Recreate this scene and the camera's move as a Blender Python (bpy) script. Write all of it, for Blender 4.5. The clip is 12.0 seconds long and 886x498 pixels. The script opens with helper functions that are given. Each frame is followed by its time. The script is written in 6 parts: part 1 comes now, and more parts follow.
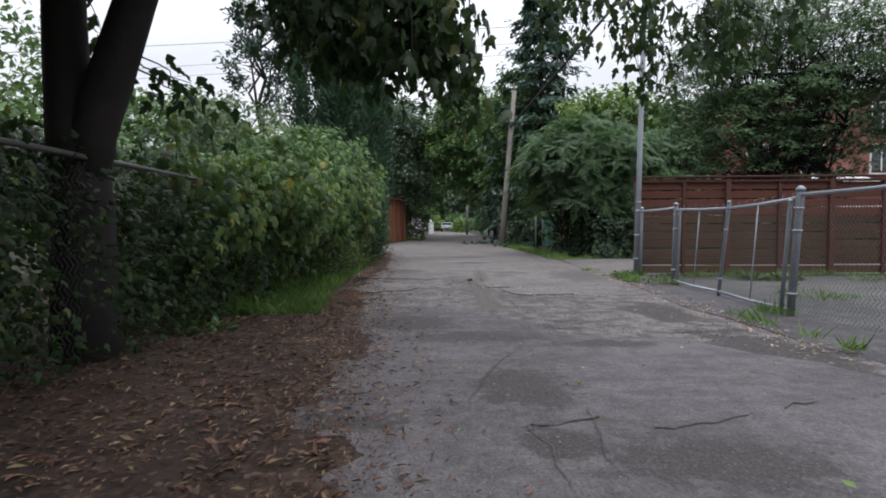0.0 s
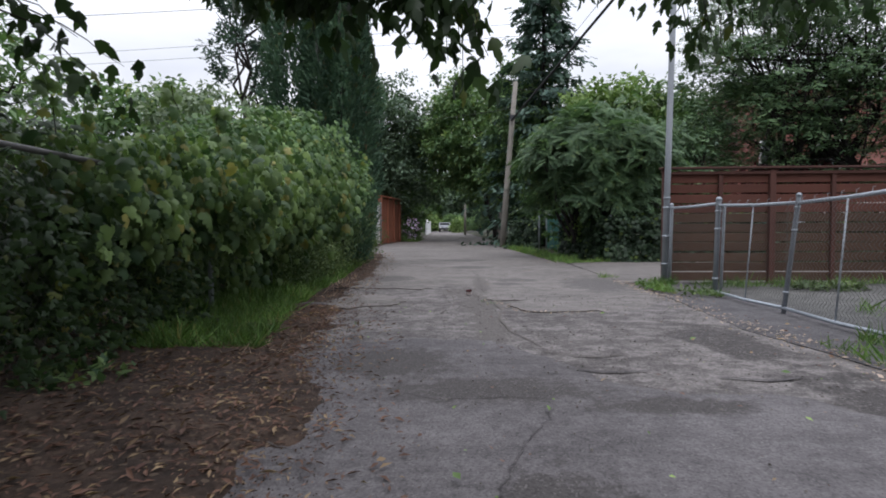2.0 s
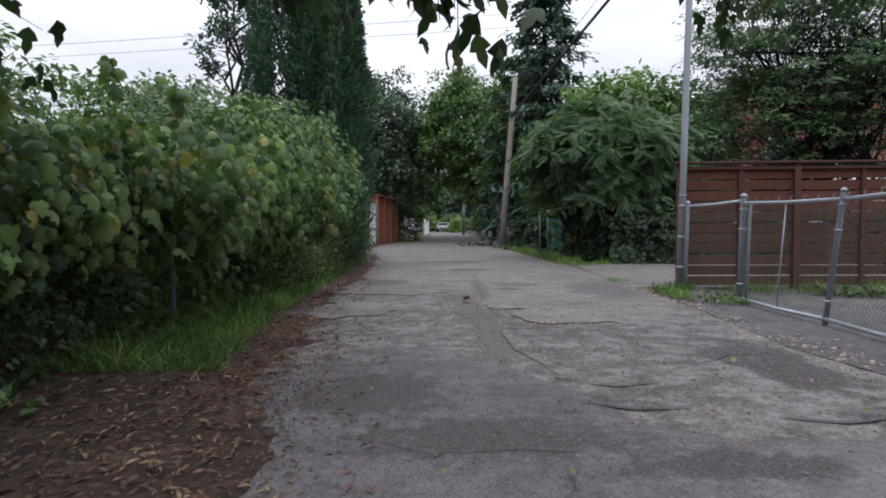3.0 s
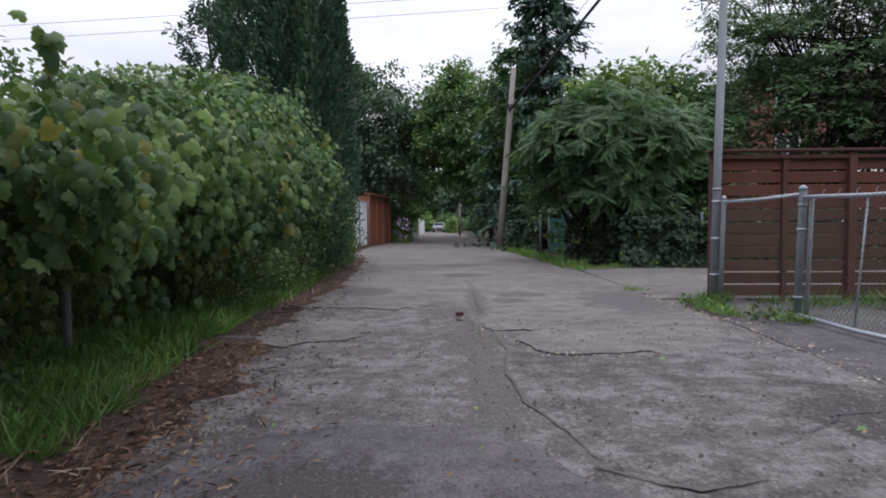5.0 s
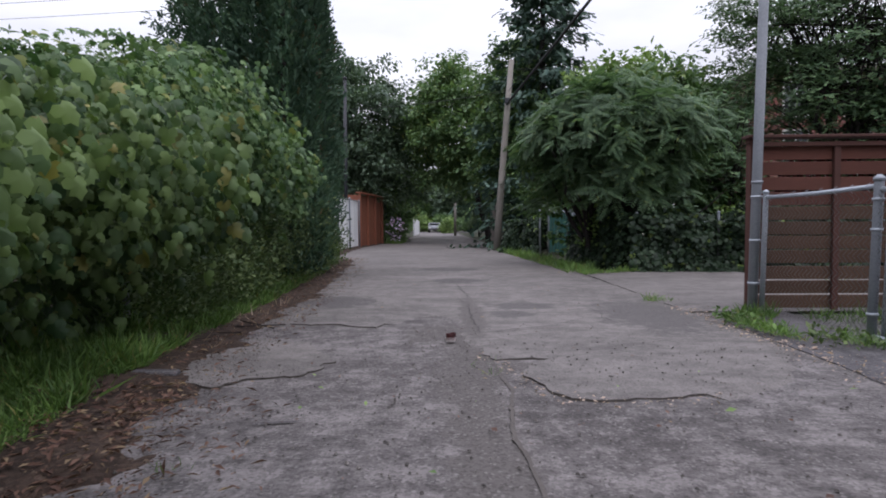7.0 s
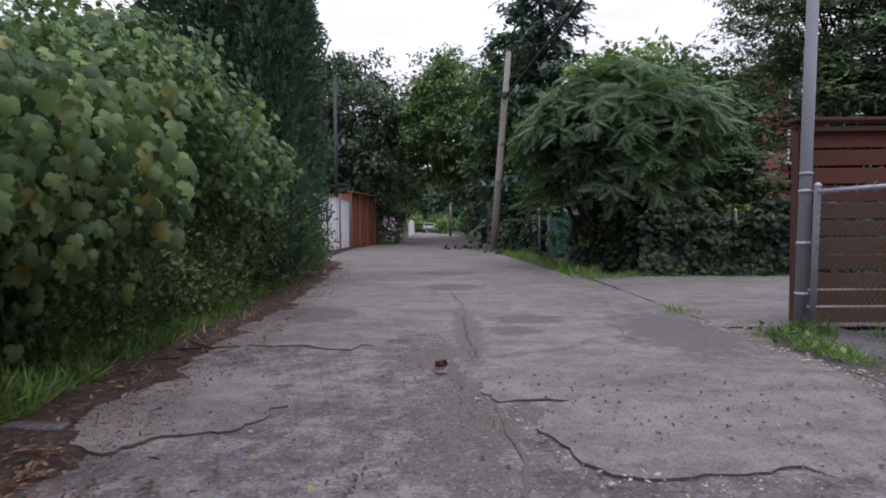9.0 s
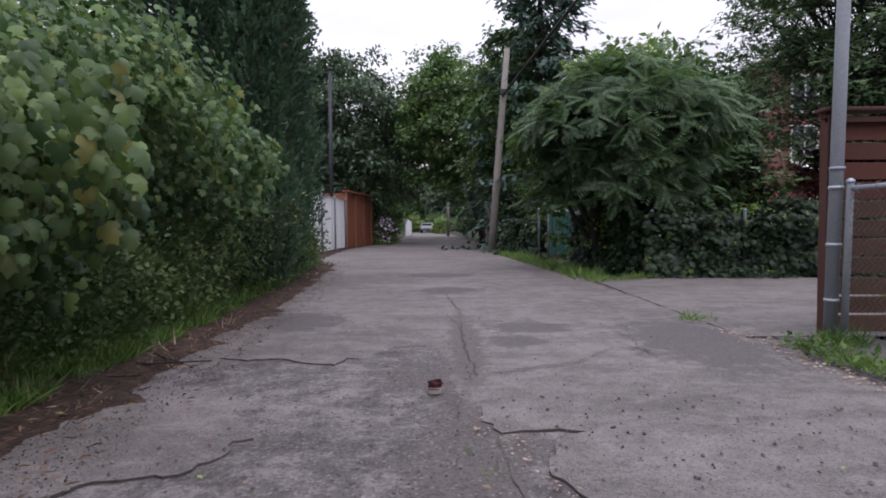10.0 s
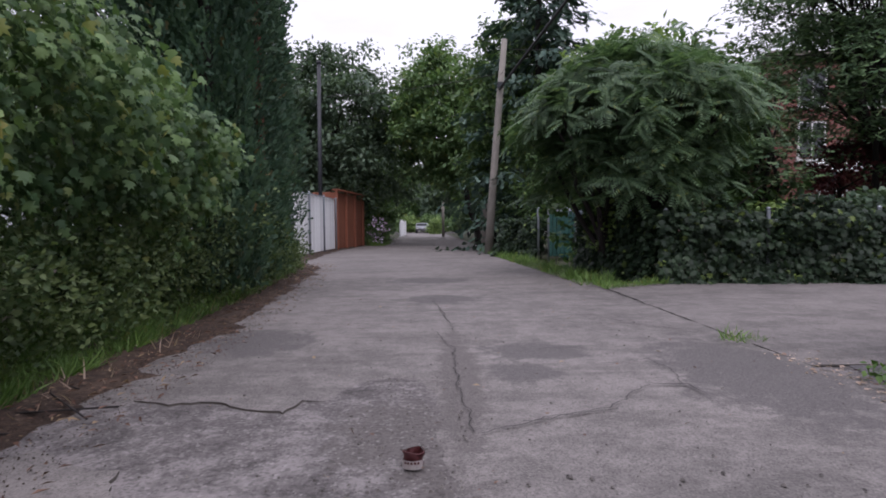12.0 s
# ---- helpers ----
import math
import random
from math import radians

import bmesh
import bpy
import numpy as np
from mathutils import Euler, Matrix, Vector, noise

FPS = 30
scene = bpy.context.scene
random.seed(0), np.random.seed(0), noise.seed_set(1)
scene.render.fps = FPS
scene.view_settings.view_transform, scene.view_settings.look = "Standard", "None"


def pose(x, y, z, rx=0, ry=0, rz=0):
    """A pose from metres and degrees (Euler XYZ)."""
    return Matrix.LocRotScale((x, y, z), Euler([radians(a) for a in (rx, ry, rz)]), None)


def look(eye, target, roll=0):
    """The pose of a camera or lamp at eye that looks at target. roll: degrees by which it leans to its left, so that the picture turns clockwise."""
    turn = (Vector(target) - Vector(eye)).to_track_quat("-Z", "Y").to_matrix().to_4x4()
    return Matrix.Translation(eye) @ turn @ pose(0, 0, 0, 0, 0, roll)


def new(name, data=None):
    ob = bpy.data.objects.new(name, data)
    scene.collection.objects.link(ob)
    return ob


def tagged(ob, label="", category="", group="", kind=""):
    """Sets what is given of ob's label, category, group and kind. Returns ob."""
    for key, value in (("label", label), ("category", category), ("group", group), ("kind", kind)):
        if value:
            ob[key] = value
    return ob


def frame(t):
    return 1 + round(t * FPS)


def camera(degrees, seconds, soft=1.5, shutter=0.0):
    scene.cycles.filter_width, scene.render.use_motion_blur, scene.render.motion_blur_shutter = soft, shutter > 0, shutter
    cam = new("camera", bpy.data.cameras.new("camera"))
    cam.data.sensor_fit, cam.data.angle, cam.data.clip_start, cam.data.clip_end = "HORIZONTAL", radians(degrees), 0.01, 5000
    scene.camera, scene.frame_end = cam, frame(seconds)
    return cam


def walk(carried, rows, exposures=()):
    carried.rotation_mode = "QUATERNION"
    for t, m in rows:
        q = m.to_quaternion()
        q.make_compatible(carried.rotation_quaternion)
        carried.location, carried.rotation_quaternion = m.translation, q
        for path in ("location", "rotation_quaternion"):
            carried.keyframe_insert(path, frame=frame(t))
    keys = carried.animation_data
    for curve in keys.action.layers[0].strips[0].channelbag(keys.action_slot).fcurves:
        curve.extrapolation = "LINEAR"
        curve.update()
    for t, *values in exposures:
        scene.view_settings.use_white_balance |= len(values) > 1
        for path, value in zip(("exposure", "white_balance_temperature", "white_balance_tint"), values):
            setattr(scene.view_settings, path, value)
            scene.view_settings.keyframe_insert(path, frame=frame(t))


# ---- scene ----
cam = camera(77.2, 12.0, soft=1.8, shutter=0.3)
# seconds; eye x y z; yaw, pitch, roll
ROWS = [
    (0, 0.597, -0.184, 1.033, 2.037, -2.443, -0.327),
    (0.5, 0.593, 0.247, 1.03, 2.001, -2.439, -0.337),
    (1, 0.594, 0.672, 1.028, 1.955, -2.435, -0.346),
    (1.5, 0.6, 1.09, 1.026, 1.902, -2.432, -0.355),
    (2, 0.608, 1.497, 1.024, 1.841, -2.428, -0.365),
    (2.5, 0.618, 1.892, 1.022, 1.773, -2.424, -0.374),
    (3, 0.63, 2.275, 1.02, 1.699, -2.42, -0.383),
    (3.5, 0.643, 2.644, 1.019, 1.618, -2.417, -0.393),
    (4, 0.657, 2.999, 1.017, 1.532, -2.413, -0.402),
    (4.5, 0.671, 3.339, 1.016, 1.44, -2.409, -0.411),
    (5, 0.685, 3.664, 1.014, 1.344, -2.406, -0.421),
    (5.5, 0.698, 3.974, 1.013, 1.244, -2.402, -0.43),
    (6, 0.71, 4.271, 1.012, 1.141, -2.398, -0.439),
    (6.5, 0.722, 4.554, 1.011, 1.034, -2.394, -0.449),
    (7, 0.733, 4.825, 1.01, 0.924, -2.391, -0.458),
    (7.5, 0.743, 5.085, 1.01, 0.813, -2.387, -0.467),
    (8, 0.752, 5.336, 1.009, 0.699, -2.383, -0.477),
    (8.5, 0.761, 5.58, 1.008, 0.585, -2.38, -0.486),
    (9, 0.769, 5.819, 1.008, 0.47, -2.376, -0.495),
    (9.5, 0.778, 6.056, 1.008, 0.354, -2.372, -0.505),
    (10, 0.787, 6.293, 1.008, 0.239, -2.368, -0.514),
    (10.5, 0.797, 6.533, 1.008, 0.125, -2.365, -0.523),
    (11, 0.809, 6.781, 1.008, 0.012, -2.361, -0.533),
    (11.5, 0.823, 7.04, 1.008, -0.099, -2.357, -0.542),
    (12, 0.84, 7.314, 1.008, -0.208, -2.354, -0.551),
]
walk(cam, [(t, pose(x, y, z, 90 + pitch, -roll, yaw)) for t, x, y, z, yaw, pitch, roll in ROWS],
     exposures=((0, 0.13, 6420, 12), (6, 0.02, 6260, 17), (12, 0.04, 6330, 24)))
# end walk
from itertools import product

# ---------------- world, sun, exposure ----------------
world = bpy.data.worlds.new("sky")
scene.world = world
world.use_nodes = True
wn, wl = world.node_tree.nodes, world.node_tree.links
wn.clear()
w_out = wn.new("ShaderNodeOutputWorld")
w_bg = wn.new("ShaderNodeBackground")
w_sky = wn.new("ShaderNodeTexSky")
w_sky.sky_type = "NISHITA"
w_sky.sun_disc = False
w_sky.sun_elevation, w_sky.sun_rotation = radians(55), radians(160)
w_sky.air_density, w_sky.dust_density = 1.0, 2.0
w_tc = wn.new("ShaderNodeTexCoord")
w_map = wn.new("ShaderNodeMapping")
w_map.inputs["Scale"].default_value = (1.0, 1.0, 3.2)
w_noise = wn.new("ShaderNodeTexNoise")
w_noise.inputs["Scale"].default_value = 1.7
w_noise.inputs["Detail"].default_value = 5.0
w_ramp = wn.new("ShaderNodeValToRGB")
w_ramp.color_ramp.elements[0].position, w_ramp.color_ramp.elements[0].color = 0.32, (5.5, 5.85, 6.6, 1)
w_ramp.color_ramp.elements[1].position, w_ramp.color_ramp.elements[1].color = 0.66, (9.0, 9.2, 9.6, 1)
w_mix = wn.new("ShaderNodeMixRGB")
w_mix.inputs[0].default_value = 0.9
w_bg.inputs["Strength"].default_value = 0.1
wl.new(w_tc.outputs["Generated"], w_map.inputs["Vector"])
wl.new(w_map.outputs["Vector"], w_noise.inputs["Vector"])
wl.new(w_noise.outputs["Fac"], w_ramp.inputs["Fac"])
wl.new(w_sky.outputs["Color"], w_mix.inputs[1])
wl.new(w_ramp.outputs["Color"], w_mix.inputs[2])
# an overcast sky grows brighter towards the zenith
w_sep = wn.new("ShaderNodeSeparateXYZ")
w_rng = wn.new("ShaderNodeMapRange")
w_rng.inputs["From Min"].default_value, w_rng.inputs["From Max"].default_value = 0.1, 1.0
w_rng.inputs["To Min"].default_value, w_rng.inputs["To Max"].default_value = 0.78, 3.15
w_mul = wn.new("ShaderNodeMixRGB")
w_mul.blend_type = "MULTIPLY"
w_mul.inputs[0].default_value = 1.0
wl.new(w_tc.outputs["Generated"], w_sep.inputs[0])
wl.new(w_sep.outputs["Z"], w_rng.inputs["Value"])
wl.new(w_rng.outputs["Result"], w_mul.inputs[2])
wl.new(w_mix.outputs["Color"], w_mul.inputs[1])
wl.new(w_mul.outputs["Color"], w_bg.inputs["Color"])
wl.new(w_bg.outputs["Background"], w_out.inputs["Surface"])

sun = new("sun", bpy.data.lights.new("sun", "SUN"))
sun.data.energy, sun.data.angle, sun.data.color = 0.8, radians(30), (1.0, 0.97, 0.93)
sun.matrix_world = look((0, 0, 30), (-4, 14, 0))

# ---------------- materials ----------------


def mat(name, rough=0.8, metal=0.0):
    m = bpy.data.materials.new(name)
    m.use_nodes = True
    n, l = m.node_tree.nodes, m.node_tree.links
    b = n["Principled BSDF"]
    b.inputs["Roughness"].default_value, b.inputs["Metallic"].default_value = rough, metal
    return m, n, l, b


def noise_node(n, l, scale, detail=4.0, rough=0.6, coord="Object", stretch=None):
    tc = n.new("ShaderNodeTexCoord")
    tex = n.new("ShaderNodeTexNoise")
    tex.inputs["Scale"].default_value = scale
    tex.inputs["Detail"].default_value = detail
    tex.inputs["Roughness"].default_value = rough
    if stretch:
        mp = n.new("ShaderNodeMapping")
        mp.inputs["Scale"].default_value = stretch
        l.new(tc.outputs[coord], mp.inputs["Vector"])
        l.new(mp.outputs["Vector"], tex.inputs["Vector"])
    else:
        l.new(tc.outputs[coord], tex.inputs["Vector"])
    return tex.outputs["Fac"]


def ramp(n, l, fac, stops):
    r = n.new("ShaderNodeValToRGB")
    e = r.color_ramp.elements
    while len(e) < len(stops):
        e.new(0.5)
    for el, (p, c) in zip(e, stops):
        el.position, el.color = p, (*c, 1)
    l.new(fac, r.inputs["Fac"])
    return r.outputs["Color"]


def mix(n, l, fac, a, b, mode="MIX"):
    x = n.new("ShaderNodeMixRGB")
    x.blend_type = mode
    for sock, v in zip(x.inputs, (fac, a, b)):
        if hasattr(v, "is_linked"):
            l.new(v, sock)
        elif isinstance(v, tuple):
            sock.default_value = (*v, 1)
        else:
            sock.default_value = v
    return x.outputs["Color"]


def bump(n, l, b, height, strength, dist):
    k = n.new("ShaderNodeBump")
    k.inputs["Strength"].default_value, k.inputs["Distance"].default_value = strength, dist
    l.new(height, k.inputs["Height"])
    l.new(k.outputs["Normal"], b.inputs["Normal"])


def spot_mask(n, l, value):
    r = n.new("ShaderNodeMapRange")
    r.interpolation_type = "SMOOTHSTEP"
    for key, v in (("From Min", 1.85), ("From Max", 2.35), ("To Min", 0.95), ("To Max", 0.0)):
        r.inputs[key].default_value = v
    l.new(value, r.inputs["Value"])
    return r.outputs[0]


DARK_WORN, TAR, DUSTY = (0.095, 0.087, 0.085), (0.06, 0.054, 0.053), (0.108, 0.097, 0.092)
TOP_SPOTS = [(-0.78, 12.15, 0.5, 0.6, DARK_WORN), (1.58, 11.7, 0.5, 0.34, DARK_WORN), (1.4, 11.05, 0.26, 0.28, DARK_WORN), (0.84, 14.85, 0.6, 0.5, DARK_WORN), (0.6, 17.5, 0.8, 0.6, DARK_WORN), (0.95, 11.0, 0.16, 1.6, DUSTY), (2.9, 11.0, 0.6, 1.2, DARK_WORN)]
DARK_SPOTS = [(0.98, 3.3, 0.34, 0.5, TAR), (1.06, 2.39, 0.22, 0.2, TAR), (1.7, 2.2, 0.5, 0.25, TAR), (0.0, 2.65, 0.3, 0.16, TAR), (0.8, 4.9, 0.7, 0.3, TAR), (1.8, 4.6, 0.5, 0.16, TAR), (0.1, 5.6, 0.5, 0.5, TAR)]
COARSE_SPOTS = [(0.6, 10.0, 0.32, 0.5, DUSTY), (0.85, 8.6, 0.24, 1.4, DUSTY), (1.2, 8.75, 0.2, 0.2, DUSTY), (0.9, 7.0, 0.2, 1.2, DUSTY), (3.1, 4.2, 0.5, 1.2, TAR), (2.9, 6.4, 0.4, 0.9, TAR)]


def ground_mat(name, dark, light, grit, stain_scale, grit_scale, bump_strength, rough=0.85, bump_dist=0.01, blotch=0.35, chip=0.4, spots=()):
    """Paving or soil: broad stains, ragged blotches, and aggregate chips of a tone each; spots: worn places x, y, half-widths, colour."""
    m, n, l, b = mat(name, rough)
    b.inputs["Specular IOR Level"].default_value = 0.3
    c = ramp(n, l, noise_node(n, l, stain_scale, 6, 0.65), [(0.36, dark), (0.64, light)])
    ragged = noise_node(n, l, stain_scale * 9, 8, 0.78)
    c = mix(n, l, ramp(n, l, ragged, [(0.5, (0, 0, 0)), (0.56, (blotch,) * 3)]), c, tuple(1.45 * v for v in light))
    c = mix(n, l, ramp(n, l, ragged, [(0.4, (blotch * 1.3,) * 3), (0.47, (0, 0, 0))]), c, tuple(0.6 * v for v in dark))
    streak = noise_node(n, l, stain_scale * 2.6, 6, 0.75, "Object", (0.5, 1.7, 1.0))
    c = mix(n, l, ramp(n, l, streak, [(0.4, (0.5, 0.5, 0.5)), (0.5, (0, 0, 0))]), c, tuple(0.7 * v for v in dark))
    tc = n.new("ShaderNodeTexCoord")
    for cx, cy, rx, ry, colour in spots:
        place = n.new("ShaderNodeMapping")
        place.inputs["Location"].default_value = (-cx / rx, -cy / ry, 0)
        place.inputs["Scale"].default_value = (1 / rx, 1 / ry, 0)
        l.new(tc.outputs["Object"], place.inputs["Vector"])
        far = n.new("ShaderNodeVectorMath")
        far.operation = "LENGTH"
        l.new(place.outputs[0], far.inputs[0])
        rag = n.new("ShaderNodeMath")
        rag.operation = "MULTIPLY_ADD"
        rag.inputs[1].default_value = 2.4
        l.new(ragged, rag.inputs[0])
        l.new(far.outputs["Value"], rag.inputs[2])
        c = mix(n, l, spot_mask(n, l, rag.outputs[0]), c, colour)
    vo = n.new("ShaderNodeTexVoronoi")
    vo.inputs["Scale"].default_value = grit_scale
    l.new(tc.outputs["Object"], vo.inputs["Vector"])
    sep = n.new("ShaderNodeSeparateXYZ")
    l.new(vo.outputs["Color"], sep.inputs[0])
    tone = ramp(n, l, sep.outputs[0], [(0.0, (1 - chip,) * 3), (0.5, (1, 1, 1)), (0.86, (1 + 0.25 * chip,) * 3)])
    c = mix(n, l, 1.0, c, tone, "MULTIPLY")
    c = mix(n, l, ramp(n, l, sep.outputs[1], [(0.93, (0, 0, 0)), (0.96, (0.3, 0.3, 0.3))]), c, grit)
    l.new(c, b.inputs["Base Color"])
    h = n.new("ShaderNodeMath")
    h.operation = "MULTIPLY_ADD"
    h.inputs[1].default_value = 0.5
    l.new(sep.outputs[0], h.inputs[0])
    l.new(ragged, h.inputs[2])
    bump(n, l, b, h.outputs[0], bump_strength, bump_dist)
    return m


M_asphalt = ground_mat("worn_asphalt", (0.124, 0.113, 0.107), (0.186, 0.169, 0.16), (0.28, 0.26, 0.24), 0.5, 140, 0.4, blotch=0.26, spots=TOP_SPOTS)
M_asphalt_dark = ground_mat("dark_asphalt", (0.082, 0.075, 0.078), (0.132, 0.122, 0.126), (0.25, 0.235, 0.23), 0.7, 110, 0.4, blotch=0.24, spots=DARK_SPOTS)
M_coarse = ground_mat("broken_asphalt", (0.088, 0.079, 0.077), (0.168, 0.153, 0.149), (0.34, 0.32, 0.31), 0.5, 75, 0.7, 0.9, 0.02, 0.55, 0.36, COARSE_SPOTS)
M_tar = ground_mat("tar_patch", (0.062, 0.056, 0.058), (0.095, 0.086, 0.089), (0.2, 0.19, 0.18), 0.9, 110, 0.4, blotch=0.14)
M_concrete = ground_mat("worn_apron", (0.066, 0.062, 0.065), (0.105, 0.098, 0.102), (0.24, 0.23, 0.22), 0.6, 80, 0.4)
M_yard = ground_mat("yard_paving", (0.064, 0.064, 0.062), (0.11, 0.107, 0.102), (0.22, 0.22, 0.2), 0.5, 60, 0.4)
M_dirt = ground_mat("leafy_soil", (0.028, 0.018, 0.0135), (0.07, 0.046, 0.033), (0.24, 0.18, 0.13), 0.9, 40, 0.9, 0.95, 0.02)
M_soil = ground_mat("garden_soil", (0.03, 0.032, 0.02), (0.06, 0.065, 0.035), (0.1, 0.1, 0.06), 0.4, 20, 0.7, 0.95, 0.03)


def leaf_mat(name, dark, light, odd=None, odd_share=0.04, gloss=0.5, through_share=0.28):
    m, n, l, b = mat(name, gloss)
    b.inputs["Specular IOR Level"].default_value = 0.28
    dark, light = (tuple(v * k for v, k in zip(c3, (1.5, 1.46, 2.15))) for c3 in (dark, light))
    geo = n.new("ShaderNodeNewGeometry")
    rnd = geo.outputs["Random Per Island"]
    stops = [(0.0, dark), (1.0 - odd_share - 0.02, light)]
    if odd:
        stops += [(1.0 - odd_share, odd)]
    c = ramp(n, l, rnd, stops)
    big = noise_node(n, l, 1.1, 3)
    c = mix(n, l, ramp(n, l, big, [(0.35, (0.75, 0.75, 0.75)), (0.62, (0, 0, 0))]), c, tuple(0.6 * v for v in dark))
    l.new(c, b.inputs["Base Color"])
    tr = n.new("ShaderNodeBsdfTranslucent")
    l.new(mix(n, l, 1.0, c, (1.15, 1.25, 0.75), "MULTIPLY"), tr.inputs["Color"])
    mx = n.new("ShaderNodeMixShader")
    mx.inputs[0].default_value = through_share
    l.new(b.outputs[0], mx.inputs[1])
    l.new(tr.outputs[0], mx.inputs[2])
    l.new(mx.outputs[0], n["Material Output"].inputs["Surface"])
    return m


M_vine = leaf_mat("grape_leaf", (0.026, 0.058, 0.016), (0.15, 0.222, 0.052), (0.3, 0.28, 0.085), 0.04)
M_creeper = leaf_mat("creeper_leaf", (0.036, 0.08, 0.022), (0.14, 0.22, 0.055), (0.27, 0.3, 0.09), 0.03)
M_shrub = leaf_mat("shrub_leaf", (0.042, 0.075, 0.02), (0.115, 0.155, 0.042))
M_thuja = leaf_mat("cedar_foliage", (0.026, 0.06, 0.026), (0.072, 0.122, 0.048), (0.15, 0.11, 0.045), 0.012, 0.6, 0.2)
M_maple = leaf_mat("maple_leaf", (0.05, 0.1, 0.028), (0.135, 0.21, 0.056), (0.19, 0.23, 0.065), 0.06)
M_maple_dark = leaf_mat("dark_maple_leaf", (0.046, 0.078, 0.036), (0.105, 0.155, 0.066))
# near-black green: the shade under the tree is put into this leaf colour
M_leaf_shaded = leaf_mat("shade_darkened_leaf", (0.0155, 0.031, 0.0085), (0.039, 0.068, 0.0175), (0.13, 0.15, 0.04), 0.05, 0.5, 0.3)
M_lime = leaf_mat("light_green_leaf", (0.08, 0.14, 0.03), (0.19, 0.27, 0.06))
M_pale = leaf_mat("pale_green_leaf", (0.08, 0.12, 0.05), (0.16, 0.2, 0.085))
M_sumac = leaf_mat("sumac_leaflet", (0.04, 0.08, 0.028), (0.108, 0.17, 0.058), (0.19, 0.23, 0.07), 0.02)
M_locust = leaf_mat("locust_leaflet", (0.042, 0.085, 0.03), (0.12, 0.185, 0.06))
M_spruce = leaf_mat("spruce_needles", (0.03, 0.062, 0.034), (0.07, 0.112, 0.055), None, 0.04, 0.6, 0.15)
M_redleaf = leaf_mat("red_maple_leaf", (0.06, 0.018, 0.016), (0.13, 0.035, 0.03))
M_ivy = leaf_mat("ivy_leaf", (0.01, 0.022, 0.008), (0.028, 0.052, 0.0165), (0.17, 0.24, 0.06), 0.02)
M_grass = leaf_mat("grass_blade", (0.04, 0.085, 0.014), (0.14, 0.235, 0.042), (0.3, 0.27, 0.1), 0.05, 0.5)
M_drygrass = leaf_mat("dry_grass", (0.22, 0.16, 0.08), (0.4, 0.32, 0.18))
M_dryleaf = leaf_mat("dry_leaf", (0.055, 0.03, 0.016), (0.155, 0.09, 0.042), (0.32, 0.23, 0.135), 0.2, 0.7, 0.15)
M_stone = leaf_mat("pebble", (0.062, 0.058, 0.037), (0.15, 0.14, 0.088), None, 0.04, 0.9, 0.0)
M_flower = leaf_mat("pale_petal", (0.6, 0.42, 0.42), (0.75, 0.7, 0.68))


def plain(name, col, rough=0.6, metal=0.0, var=0.25, scale=3.0, grain=None, bump_s=0.3):
    """Paint, wood or metal with blotches and fine grain."""
    m, n, l, b = mat(name, rough, metal)
    oi = n.new("ShaderNodeObjectInfo")
    blot = noise_node(n, l, scale, 5, 0.65)
    c = ramp(n, l, blot, [(0.3, tuple(v * (1 - var) for v in col)), (0.7, tuple(min(1, v * (1 + var)) for v in col))])
    fine = noise_node(n, l, 14, 5, 0.7, "Object", grain or (4, 4, 4))
    c = mix(n, l, 0.5, c, ramp(n, l, fine, [(0.35, tuple(0.7 * v for v in col)), (0.65, tuple(min(1, 1.15 * v) for v in col))]))
    sh = ramp(n, l, oi.outputs["Random"], [(0, (0.82, 0.82, 0.82)), (1, (1.12, 1.12, 1.12))])
    l.new(mix(n, l, 1.0, c, sh, "MULTIPLY"), b.inputs["Base Color"])
    bump(n, l, b, fine, bump_s, 0.004)
    return m


M_redwood_worn = plain("weathered_red_brown_wood", (0.068, 0.035, 0.0205), 0.85, grain=(0.6, 8, 14))
M_redwood = plain("red_stained_wood", (0.1, 0.033, 0.0215), 0.85, grain=(0.6, 8, 14))
M_redpost = plain("red_stained_post", (0.07, 0.025, 0.018), 0.85, grain=(9, 9, 0.5))
M_orange = plain("orange_stained_wood", (0.25, 0.085, 0.047), 0.7, grain=(9, 9, 0.5))
M_white = plain("white_slat", (0.84, 0.85, 0.86), 0.5, var=0.08)
M_galv = plain("galvanised_steel", (0.34, 0.37, 0.41), 0.5, 0.3, 0.2, 9)
M_wire = plain("galvanised_wire", (0.13, 0.125, 0.12), 0.6, 0.3, 0.3)
M_pole = plain("grey_painted_pole", (0.34, 0.365, 0.4), 0.5, 0.0, 0.18, 2)
M_wood_pole = plain("weathered_pole_wood", (0.23, 0.212, 0.185), 0.85, grain=(8, 8, 0.3))
M_bark = plain("dark_bark", (0.024, 0.019, 0.018), 0.95, var=0.45, scale=6, grain=(5, 5, 0.7), bump_s=1.0)
M_cable = plain("black_cable", (0.015, 0.015, 0.016), 0.6)
M_darksteel = plain("dark_steel", (0.022, 0.024, 0.03), 0.6, 0.0)
M_green = plain("green_slat", (0.02, 0.09, 0.075), 0.5)
M_bluegrey = plain("blue_grey_plastic", (0.2, 0.23, 0.28), 0.5)
M_rust = plain("rust_brown", (0.16, 0.05, 0.03), 0.8)
M_broken = plain("broken_asphalt_rim", (0.085, 0.074, 0.066), 0.95)
M_joint = plain("dirt_filled_joint", (0.105, 0.092, 0.083), 0.95)
M_crack = plain("crack_filler", (0.03, 0.027, 0.026), 0.95)
M_cup = plain("dark_red_card", (0.09, 0.022, 0.024), 0.45, scale=40)
